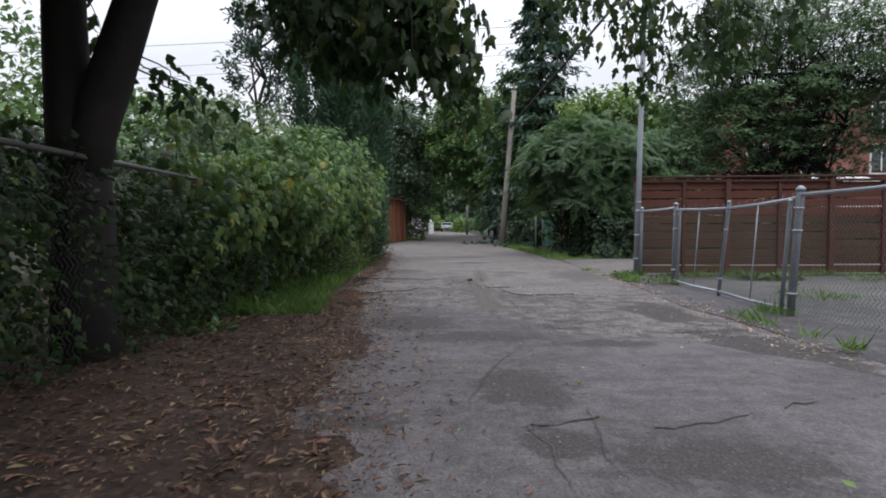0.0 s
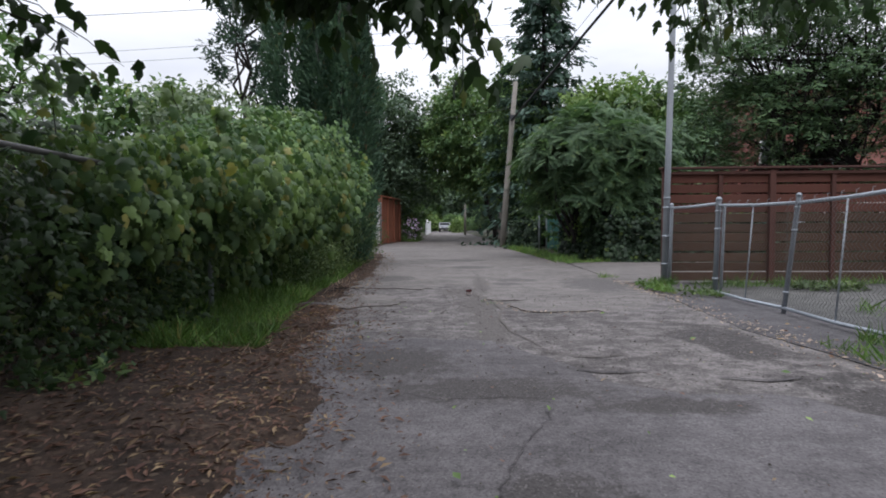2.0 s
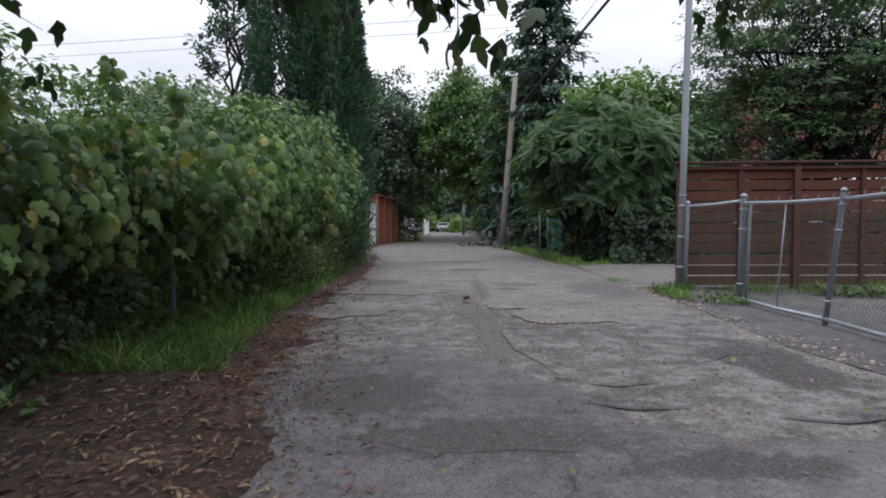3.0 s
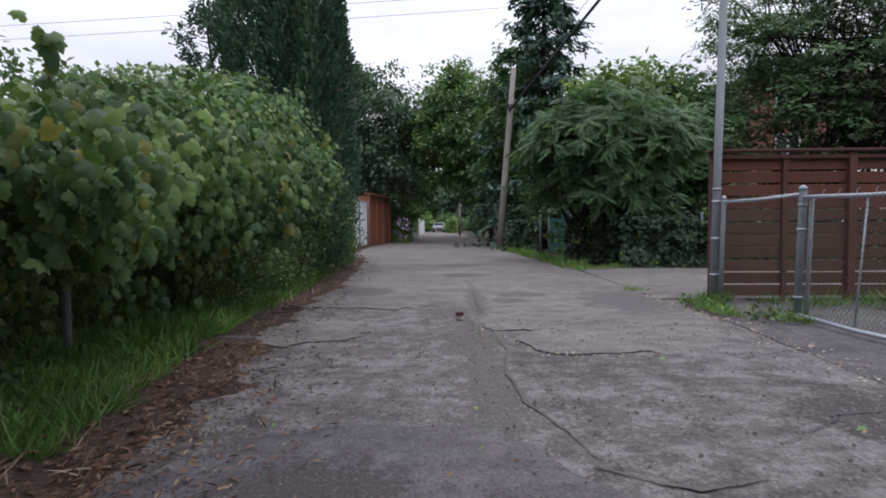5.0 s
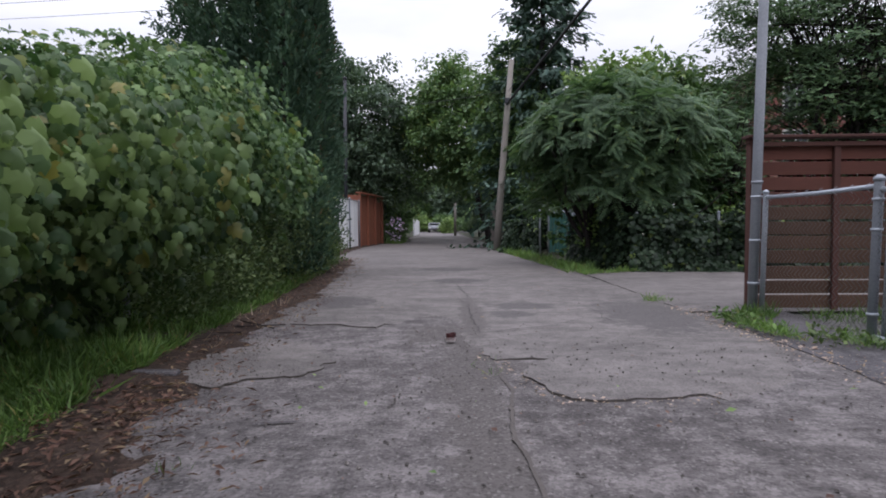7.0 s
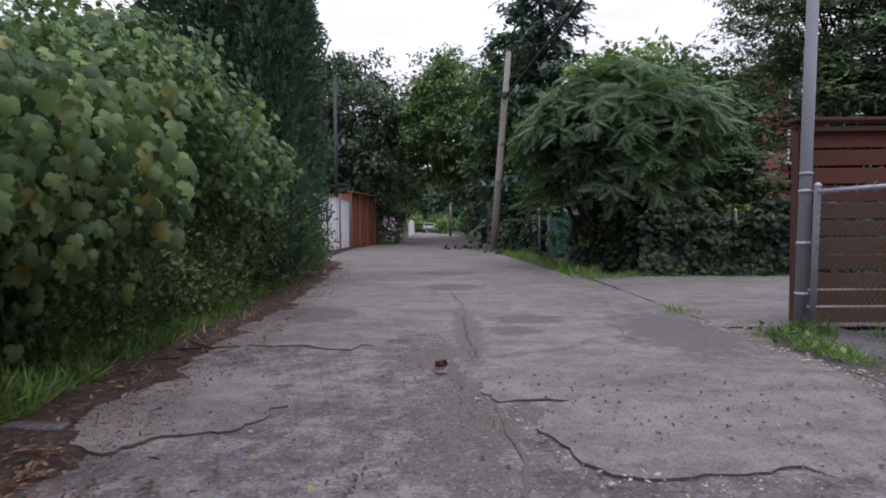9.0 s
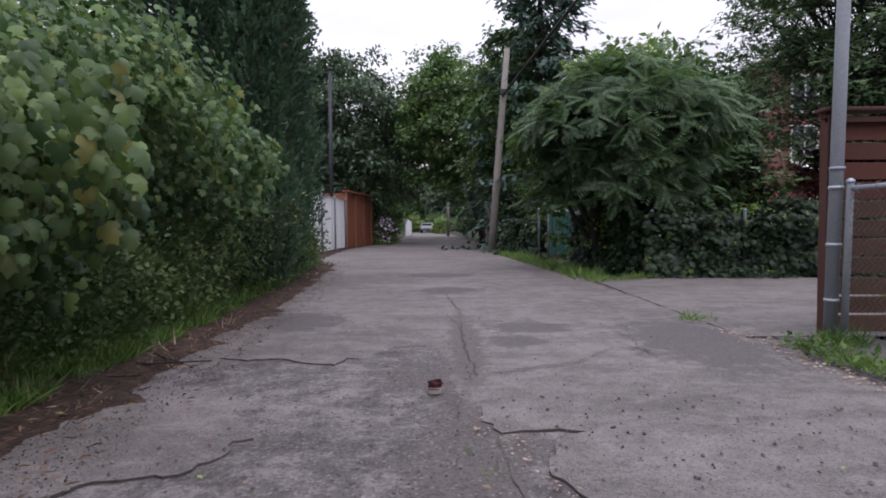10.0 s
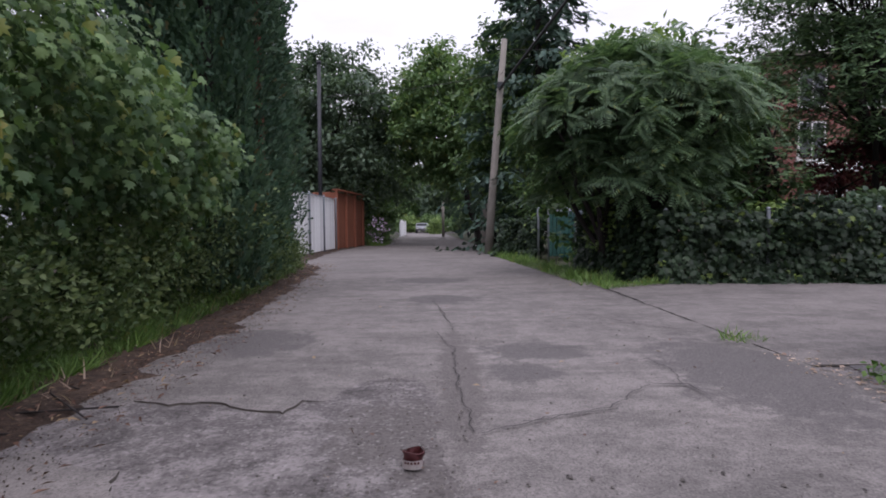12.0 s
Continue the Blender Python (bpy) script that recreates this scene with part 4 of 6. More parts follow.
# loose vine shoots that stand out from the mass
rg = np.random.default_rng(5)
for k, (sx, sy, sz, ex, ey, ez) in enumerate([(-2.0, 6.6, 1.7, -1.9, 6.3, 2.25), (-1.9, 7.2, 1.8, -1.75, 6.9, 2.2), (-2.1, 9.4, 1.6, -1.45, 9.3, 1.95), (-2.2, 12.6, 2.0, -1.6, 12.4, 1.75), (-2.2, 11.4, 2.2, -1.7, 11.2, 1.6), (-2.0, 13.0, 1.9, -1.55, 12.9, 1.5), (-2.4, 5.6, 1.5, -2.35, 5.3, 2.2), (-2.3, 6.0, 1.5, -2.5, 5.7, 2.35)]):
    t = thing("vine_shoot", "loose vine shoot with broad green leaves", "vine", (sx, sy, sz), "loose vine shoots")
    pts = limb_path(rg, (0, 0, 0), (ex - sx, ey - sy, ez - sz), 0.12, 0.1, 8)
    child("stem", tube_bm(pts, 0.004, 5), M_bark, t)
    pos = np.array([np.array(pts[1 + i % 8]) + np.array((sx, sy, sz)) + rg.normal(size=3) * 0.03 for i in range(14)])
    fwd = rg.normal(size=(14, 3)) * 0.6 + np.array((0.2, -0.2, -0.8))
    up = rg.normal(size=(14, 3)) * 0.4 + np.array((0.8, -0.6, 0.4))
    leaves("foliage", pos, fwd, up, 0.12 * (0.6 + 0.6 * rg.random(14)), "grape", M_vine, t)


def cedar(x, y, h, r, seed, n=26000):
    """Columnar cedar of many flat upright sprays."""
    rg = np.random.default_rng(seed)
    t = thing("cedar_tree", "tall dense dark green columnar cedar behind the hedge", "tree", (x, y, 0), "cedars beside the alley")
    child("trunk", tube_bm([(0, 0, -0.1), (0, 0, h * 0.6), (0, 0, h * 0.97)], [0.13, 0.08, 0.02], 8), M_bark, t, "", True)
    v = rg.random(n) ** 0.85
    z = 0.15 + v * (h - 0.2)
    a = rg.random(n) * 6.283
    rad = r * np.clip(1.0 - v ** 5, 0, 1) ** 0.7 * (0.8 + 0.2 * np.clip(v * 8, 0, 1))
    lobes = np.array([0.2 * noise.noise(Vector((math.cos(q) * 2.6, math.sin(q) * 2.6, zz * 0.3 + seed))) + 0.12 * noise.noise(Vector((math.cos(q) * 5, math.sin(q) * 5, zz * 1.6 + seed))) for q, zz in zip(a, z)])
    rr = np.maximum(0.02, rad * (1 + 2.2 * lobes) - 0.16 * rg.random(n) ** 2 + 0.1 * (rg.random(n) < 0.06))
    P = np.stack([x + rr * np.cos(a), y + rr * np.sin(a), z], 1)
    F = np.stack([np.cos(a) * 0.55 + rg.normal(size=n) * 0.3, np.sin(a) * 0.55 + rg.normal(size=n) * 0.3, 0.75 + rg.normal(size=n) * 0.4], 1)
    U = np.stack([np.cos(a) + rg.normal(size=n) * 0.6, np.sin(a) + rg.normal(size=n) * 0.6, rg.normal(size=n) * 0.4], 1)
    leaves("crown", P, F, U, 0.12 * (0.6 + 0.7 * rg.random(n)), "spray", M_thuja, t)


cedar(-3.15, 15.1, 8.6, 0.95, 61, 30000)
cedar(-2.3, 14.9, 7.9, 0.8, 62, 28000)
cedar(-2.6, 16.5, 7.4, 0.75, 63, 22000)
cedar(-2.9, 18.3, 6.0, 0.8, 64, 14000)
tagged(link_bm("dead_cedar_stem", tube_bm([(-1.75, 15.4, 2.0), (-1.78, 15.4, 4.6), (-1.8, 15.4, 5.7)], [0.06, 0.05, 0.03], 7), M_rust), "bare rust-brown stem standing among the cedars", "tree")

# forked street tree on the verge, with drooping branches over the alley
ft = thing("forked_tree", "dark forked maple trunk with branches hanging over the alley", "tree", (-2.3, 3.95, 0))
bm = bmesh.new()
tube(bm, [(0.02, 0, -0.1), (0, 0, 0.4), (0.02, 0, 1.2), (-0.04, 0, 1.75), (-0.12, 0.05, 2.4), (-0.16, 0.1, 3.4), (-0.3, 0.2, 5.0), (-0.5, 0.3, 7.0)], [0.27, 0.23, 0.21, 0.19, 0.155, 0.14, 0.11, 0.05], 14)
tube(bm, [(0.02, 0, 1.3), (0.1, 0, 1.75), (0.24, 0.02, 2.15), (0.42, 0.05, 2.7), (0.65, 0.2, 3.6), (1.1, 0.5, 4.6), (1.8, 0.9, 5.5)], [0.16, 0.17, 0.16, 0.145, 0.13, 0.09, 0.05], 14)
child("trunk", bm, M_bark, ft, "", True)
rg = np.random.default_rng(71)
bm = bmesh.new()
LP, LF, LU, LS = [], [], [], []


def spray_branch(a, b, n_leaf, sag, size, r0=0.012):
    pts = limb_path(rg, a, b, sag, 0.1, 8)
    tube(bm, pts, [r0 * (1 - 0.8 * i / 8) for i in range(9)], 5)
    for i in range(n_leaf):
        t = 0.25 + 0.75 * rg.random()
        k = min(7, int(t * 8))
        p = Vector(pts[k]).lerp(Vector(pts[k + 1]), rg.random())
        LP.append((p.x + rg.normal() * 0.11, p.y + rg.normal() * 0.11, p.z - 0.06 + rg.normal() * 0.08))
        LF.append((rg.normal() * 0.45, rg.normal() * 0.45, -1.0 + rg.normal() * 0.3))
        LU.append((rg.normal(), rg.normal() - 0.3, 0.3 + rg.normal() * 0.4))
        LS.append(size * (0.6 + 0.6 * rg.random()))


hub = Vector((-1.65, 4.15, 3.6))
main_l = [(-0.9, 5.2, 2.95), (-0.45, 5.0, 2.75), (0.0, 5.1, 2.7), (0.4, 5.2, 2.55), (0.6, 5.3, 2.5), (-0.7, 5.5, 2.85), (-0.2, 5.6, 2.75), (0.3, 5.0, 2.9), (0.45, 5.6, 2.95)]
for x, y, z in main_l:
    for q in range(7):
        a = (x - 0.35 + rg.normal() * 0.22, y - 0.2 + rg.normal() * 0.25, z + 0.75 + rg.random() * 0.3)
        b = (x + rg.normal() * 0.2, y + rg.normal() * 0.25, z - 0.42 + rg.random() * 0.45)
        spray_branch(a, b, 30, 0.12, 0.17)
for x, y, z in [(1.75, 7.2, 3.8), (2.1, 6.9, 3.72), (2.55, 6.8, 3.45), (2.9, 6.9, 3.25), (3.3, 6.9, 3.1), (3.7, 6.8, 3.15), (4.1, 6.9, 3.2), (4.5, 6.8, 3.25), (3.1, 7.2, 2.95), (3.9, 7.3, 3.05), (2.4, 7.3, 3.7)]:
    for q in range(3):
        a = (x - 0.3 + rg.normal() * 0.2, y + rg.normal() * 0.25, z + 0.8 + rg.random() * 0.3)
        b = (x + rg.normal() * 0.2, y + rg.normal() * 0.25, z - 0.32 + rg.random() * 0.4)
        spray_branch(a, b, 26, 0.1, 0.16)
for a, b in [((-2.0, 4.0, 2.35), (-1.95, 5.7, 2.25)), ((-2.0, 4.0, 2.3), (-1.8, 5.3, 2.0)), ((-2.4, 4.0, 2.5), (-2.95, 5.5, 2.3)), ((-2.0, 4.0, 2.4), (-1.75, 4.9, 2.2)), ((-2.4, 4.0, 3.0), (-2.7, 4.9, 2.75))]:
    spray_branch(a, b, 18, 0.05, 0.15, 0.009)
for x, y in [(-1.0, 4.6), (0.2, 4.8), (0.9, 5.4), (2.5, 6.4), (3.8, 6.5)]:
    pts = limb_path(rg, hub, (x, y, 4.1), 0.5, 0.05, 8)
    tube(bm, pts, [0.07 * (1 - 0.7 * i / 8) for i in range(9)], 7)
child_br = link_bm("branchwork", bm, M_bark, True)
child_br.parent = ft
child_br.matrix_parent_inverse = Matrix.Translation(-Vector(ft.location))
# same maple as the crown; backlit shade painted in by the darker leaf colour
leaves("hanging_foliage", np.array(LP), np.array(LF), np.array(LU), np.array(LS), "elder", M_leaf_shaded, ft)
# crown trimmed to stay above the view, packed dense to shade the left verge
p, off = clumps(rg, (-2.9, 1.6, 4.6), (4.3, 5.6, 1.7), 3600, 26, 0.6, 0.1)
keep = (p[:, 0] < -0.3) & (p[:, 1] < 4.7) & (p[:, 2] > 3.4) & (p[:, 2] > 1.35 + 0.44 * (p[:, 1] + 0.2))
p, off = p[keep], off[keep]
fw, up = leaf_ways(rg, off, 0.7)
leaves("crown", p, fw, up, 0.19 * (0.7 + 0.6 * rg.random(len(p))), "tri", M_maple, ft)

# ---------------- right side: pole, gate, red fence ----------------
gp = thing("grey_pole", "tall grey painted steel pole beside the gate", "pole", (4.05, 11.0, 0))
child("pole_shaft", tube_bm([(0, 0, -0.1), (0.06, 0, 2.6), (0.12, 0, 5.2), (0.17, 0, 7.6)], [0.052, 0.05, 0.047, 0.042], 18), M_pole, gp, "", True)
for z in (0.35, 0.82, 1.3, 1.46):
    bm = tube_bm([(0.001 + 0.023 * z, -0.005, z - 0.014), (0.001 + 0.023 * z, -0.005, z + 0.014)], 0.059, 18)
    child("clamp", bm, M_galv, gp, "galvanised band clamp", True)

fence = thing("chain_link_gate", "leaning galvanised chain-link double gate and fence", "gate", (4.1, 10.88, 0))
FX, FY = 4.1, 10.88
PP = [(4.1, 10.9, 1.34, 0.028, (0.03, 0)), (4.2, 9.45, 1.36, 0.036, (0.04, 0.0)), (4.24, 7.85, 1.33, 0.026, (0.08, -0.12)), (4.24, 6.1, 1.4, 0.042, (0.1, 0.02)), (4.28, 4.0, 1.42, 0.042, (0.05, 0))]
for x, y, h, r, ln in PP:
    post(fence, x - FX, y - FY, h, r, ln)
post(fence, 4.235 - FX, 9.36 - FY, 1.24, 0.022, (0.04, 0.0), "hinge_post")
post(fence, 4.2 - FX, 6.22 - FY, 1.28, 0.024, (0.1, 0.02), "hinge_post")
tops = [(x + l[0] - FX, y + l[1] - FY, h - 0.05) for x, y, h, r, l in PP]
for a, b, nm in zip(tops, tops[1:], ("top_rail", "gate_top_rail", "gate_top_rail", "top_rail")):
    dz = -0.03 if nm.startswith("gate") else 0.0
    child(nm, tube_bm([(a[0], a[1], a[2] + dz), ((a[0] + b[0]) / 2, (a[1] + b[1]) / 2, (a[2] + b[2]) / 2 + dz - 0.012), (b[0], b[1], b[2] + dz)], 0.021, 10), M_galv, fence, "", True)
foot = [(x - FX, y - FY) for x, y, *_ in PP]
for i in (1, 2):
    a, b = foot[i], foot[i + 1]
    child("gate_bottom_rail", tube_bm([(a[0], a[1], 0.07), ((a[0] + b[0]) / 2 - 0.02, (a[1] + b[1]) / 2, 0.06), (b[0], b[1], 0.07)], 0.02, 10), M_galv, fence, "", True)
    mx, my = (a[0] + b[0]) / 2, (a[1] + b[1]) / 2
    child("stiffener", tube_bm([(mx, my, 0.07), (mx + 0.06, my - 0.05, 1.26)], 0.009, 8), M_galv, fence, "", True)
for i in range(4):
    a, b = foot[i], foot[i + 1]
    me = rail_fence_mesh(a[0] + 0.01, a[1], b[0] + 0.03, b[1], 0.06, 1.27, 0.055, 0.003)
    ob = new("wire_mesh", me)
    ob.parent = fence
    tagged(ob, kind="stuff")
for i, (x, y, h, r, ln) in enumerate(PP[1:4]):
    for z in (0.25, 0.95, 1.2):
        k = z / h
        child("band", tube_bm([(x - FX + ln[0] * k, y - FY + ln[1] * k, z - 0.012), (x - FX + ln[0] * k, y - FY + ln[1] * k, z + 0.012)], r * 1.25, 12), M_galv, fence, "steel tension band", True)
me_tie = bpy.data.meshes.new("tie_wire")
bmx = tube_bm([(0, 0, -0.045), (-0.026, 0, -0.02), (-0.02, 0.004, 0.02), (0.01, 0.01, 0.03)], 0.0025, 4)
bmx.to_mesh(me_tie)
bmx.free()
me_tie.materials.append(M_galv)
for i in (0, 1, 2):
    a, b = tops[i], tops[i + 1]
    for k in range(8):
        t = (k + 0.5) / 8
        piece("tie_wire", me_tie, fence, tuple(a[j] + (b[j] - a[j]) * t for j in range(3)))

# red fence, along x
RY = 11.12
RX = 4.1
red = thing("red_board_fence", "red-stained horizontal board fence with posts and top rail", "fence", (RX, RY, 0))
me_board = bpy.data.meshes.new("board")
bmx = box_bm((0, -0.011, -0.073), (1.0, 0.011, 0.073), 0.004)
bmx.to_mesh(me_board)
bmx.free()
me_board.materials.append(M_redwood)
me_board_worn = me_board.copy()
me_board_worn.materials[0] = M_redwood_worn
POSTX = [0.0, 1.78, 3.8, 5.82, 7.84, 9.86]
MIDX = [0.92, 2.8, 4.82, 6.84, 8.86]
rg = np.random.default_rng(9)
for s in range(5):
    x0, x1 = POSTX[s] + 0.05, POSTX[s + 1] + 0.045
    for r in range(11):
        b = piece("board", me_board if r > 6 else me_board_worn, red, (x0, 0.02 + rg.normal() * 0.003, 0.125 + 0.166 * r + rg.normal() * 0.004), 0, (x1 - x0 - 0.01, 1, 1))
        b.rotation_euler = (0.07 + rg.normal() * 0.03, rg.normal() * 0.003, 0)
for x in POSTX:
    child("post", box_bm((x - 0.05, -0.055, -0.1), (x + 0.05, 0.05, 1.93), 0.006), M_redpost, red)
for x in MIDX:
    child("batten", box_bm((x - 0.035, -0.035, 0.03), (x + 0.035, 0.007, 1.88), 0.004), M_redpost, red)
child("top_rail", box_bm((-0.05, -0.05, 1.86), (9.95, -0.012, 1.91), 0.004), M_redpost, red)
child("cap_board", box_bm((-0.09, -0.085, 1.952), (9.98, 0.075, 1.985), 0.006), M_redpost, red)
for x in (-0.02, 1.76, 3.78, 5.8, 7.82):
    child("cap_block", box_bm((x - 0.04, -0.04, 1.9), (x + 0.04, 0.04, 1.952), 0.003), M_redpost, red)

# ---------------- right hedge of ivy on chain-link, green gate ----------------
hf = thing("ivy_fence", "wire fence frame under dense ivy", "fence", (3.5, 16.75, 0))
for x in (1.2, 2.9, 4.7, 7.0):
    post(hf, x, 0.15 - 0.06 * x, 1.25, 0.03)
child("top_rail", tube_bm([(1.2, 0.08, 1.05), (9.5, -0.45, 1.05)], 0.02, 8), M_galv, hf, "", True)


def hedge(name, label, p0, p1, h, depth, n, size, kind, material, seed, bulge=0.2, flare=0.25, top=0.3):
    """Leaves over both faces and the top of a straight fence hedge from p0 to p1."""
    rg = np.random.default_rng(seed)
    a, b = np.array(p0), np.array(p1)
    ln = np.linalg.norm(b - a)
    ux = (b - a) / ln
    nx = np.array((ux[1], -ux[0]))
    s = rg.random(n) * ln
    u = rg.random(n)
    lay = rg.random(n)
    inset = np.where(lay < 0.55, 0.0, np.where(lay < 0.8, 0.12, 0.26))
    is_top = u > 1 - top
    z = np.where(is_top, h, h * u / (1 - top))
    d = np.where(is_top, depth * (1 - 2 * rg.random(n)), depth)
    bl = np.array([bulge * (noise.noise(Vector((q * 1.3, w * 1.3, seed))) + 0.6 * noise.noise(Vector((q * 3.7, w * 3.7, seed)))) for q, w in zip(s, z)])
    zz = np.maximum(0.04, z + np.where(is_top, 1.0, 0.0) * (bl * 0.8 - inset) + rg.normal(size=n) * 0.035)
    dd = d + np.where(is_top, 0, bl - inset + flare * (1 - zz / h) ** 2) + rg.normal(size=n) * 0.03
    xy = a[None] + ux[None] * s[:, None] + nx[None] * dd[:, None]
    P = np.concatenate([xy, zz[:, None]], 1)
    F = np.concatenate([nx[None] * 0.35 + rg.normal(size=(n, 2)) * 0.5, (-0.8 + np.where(is_top, 0.6, 0) + rg.normal(size=n) * 0.35)[:, None]], 1)
    U = np.concatenate([nx[None] * np.where(is_top, 0.3, 1.0)[:, None] + rg.normal(size=(n, 2)) * 0.35, (np.where(is_top, 1.0, 0.22) + rg.normal(size=n) * 0.25)[:, None]], 1)
    return tagged(leaves(name, P, F, U, size * (0.55 + 0.8 * rg.random(n)), kind, material), label, "hedge", kind="stuff")


hedge("ivy_hedge", "dark green ivy covering the fence along the driveway", (4.55, 16.95), (13.0, 16.3), 1.2, 0.28, 12000, 0.11, "maple", M_ivy, 81, 0.34)
hedge("ivy_hedge", "dark green ivy covering the corner of the fence", (4.0, 19.5), (4.7, 16.95), 1.2, 0.22, 4600, 0.11, "maple", M_ivy, 82, 0.22, 0.2)
hedge("ivy_hedge", "green ivy mound beside the slatted gate", (3.0, 25.6), (4.0, 23.9), 1.15, 0.3, 4500, 0.09, "lobed", M_ivy, 83, 0.3)
rg = np.random.default_rng(84)
p, off = clumps(rg, (4.1, 18.4, 0.95), (0.25, 0.5, 0.4), 30, 22, 0.22, 0.6)
fw, up = leaf_ways(rg, off, 0.4)
tagged(leaves("light_creeper", p, fw, up, 0.1 * (0.6 + 0.6 * rg.random(len(p))), "lobed", M_lime), "light green creeper growing out of the hedge", "vine", kind="stuff")

gg = thing("slatted_gate", "dark green slatted chain-link gate with grey posts", "gate", (4.0, 23.6, 0))
gg.rotation_euler.z = radians(-137)
for k, yy in enumerate((0.0, 0.98, -0.3)):
    post(gg, 0.05 * k, yy, 1.5, 0.035)
me_slat = bpy.data.meshes.new("slat")
bmx = box_bm((-0.006, -0.03, 0), (0.006, 0.03, 1.3), 0.002)
bmx.to_mesh(me_slat)
bmx.free()
me_slat.materials.append(M_green)
for k in range(14):
    piece("slat", me_slat, gg, (0.02 * (k % 2), 0.05 + 0.068 * k, 0.1))
child("top_rail", tube_bm([(0, 0, 1.42), (0.05, 0.98, 1.44)], 0.02, 8), M_galv, gg, "", True)
bin_ = thing("bin", "blue-grey plastic bin lid showing over the green gate", "bin", (4.75, 24.0, 0))
child("bin_body", box_bm((-0.28, -0.3, 0.0), (0.28, 0.3, 1.35), 0.04), M_green, bin_)
bm = bmesh.new()
tube(bm, [(0, -0.34, 1.36), (0, 0.34, 1.42)], 0.27, 14)
bmesh.ops.scale(bm, vec=(1, 1, 0.6), verts=bm.verts, space=Matrix.Translation((0, 0, -1.36)))
child("lid", bm, M_bluegrey, bin_, "rounded grey lid", True)

# ---------------- sumac ----------------
rg = np.random.default_rng(91)
SX, SY = 4.5, 18.3
sm = thing("sumac_tree", "broad umbrella-shaped sumac with feathery green fronds", "tree", (SX, SY, 0))
bm = bmesh.new()
heads = []
for k in range(300):
    a, r = rg.random() * 6.283, rg.random() ** 0.5
    swell = 1 + 0.16 * noise.noise(Vector((2 * math.cos(a), 2 * math.sin(a), 3.1)))
    dome = 2.55 + 1.55 * math.sqrt(max(0.0, 1 - r ** 2.2)) + 0.2 * noise.noise(Vector((5 * r * math.cos(a), 5 * r * math.sin(a), 0.4)))
    heads.append((2.35 * r * swell * math.cos(a) + 0.15, 1.95 * r * swell * math.sin(a), dome + rg.normal() * 0.16, r, a, 11))
for k in range(130):
    a, r = rg.random() * 6.283, 0.5 + 0.38 * rg.random()
    heads.append((2.3 * r * math.cos(a), 1.95 * r * math.sin(a), 1.45 + 1.5 * rg.random() ** 0.8, 0.8, a, 9))
for k in range(90):
    a, r = rg.random() * 6.283, 0.7 * rg.random() ** 0.5
    heads.append((2.2 * r * math.cos(a), 1.9 * r * math.sin(a), 2.4 + 1.3 * rg.random(), r, a, 9))
for k, (hx, hy, hz, *_) in enumerate(heads[:300]):
    if k % 6 == 0:
        stem = ((k % 4) * 0.3 - 0.3, ((k // 4) % 3) * 0.25 - 0.1, 0)
        tube(bm, limb_path(rg, stem, (hx * 0.95, hy * 0.95, hz - 0.1), 0.25, 0.08, 6), [0.06, 0.055, 0.05, 0.04, 0.03, 0.022, 0.015], 7)
child("trunk", bm, M_bark, sm, "", True)
P, F, U, S = [], [], [], []
for hx, hy, hz, r, a, m in heads:
    nrm = Vector((0.85 * r * math.cos(a) + 0.4 * rg.normal(), 0.85 * r * math.sin(a) + 0.4 * rg.normal(), 1.05 - 0.35 * r)).normalized()
    t1 = nrm.orthogonal().normalized()
    t2 = nrm.cross(t1)
    for q in range(m):
        b = 6.283 * q / m + rg.normal() * 0.25
        f = math.cos(b) * t1 + math.sin(b) * t2 + nrm * (0.12 + 0.2 * rg.normal())
        P.append((SX + hx + 0.05 * rg.normal(), SY + hy + 0.05 * rg.normal(), hz + 0.05 * rg.normal()))
        F.append(tuple(f))
        U.append((nrm.x + 0.2 * rg.normal(), nrm.y + 0.2 * rg.normal(), nrm.z + 0.25))
        S.append(0.46 * (0.65 + 0.6 * rg.random()))
leaves("crown", np.array(P), np.array(F), np.array(U), np.array(S), "frond", M_sumac, sm)

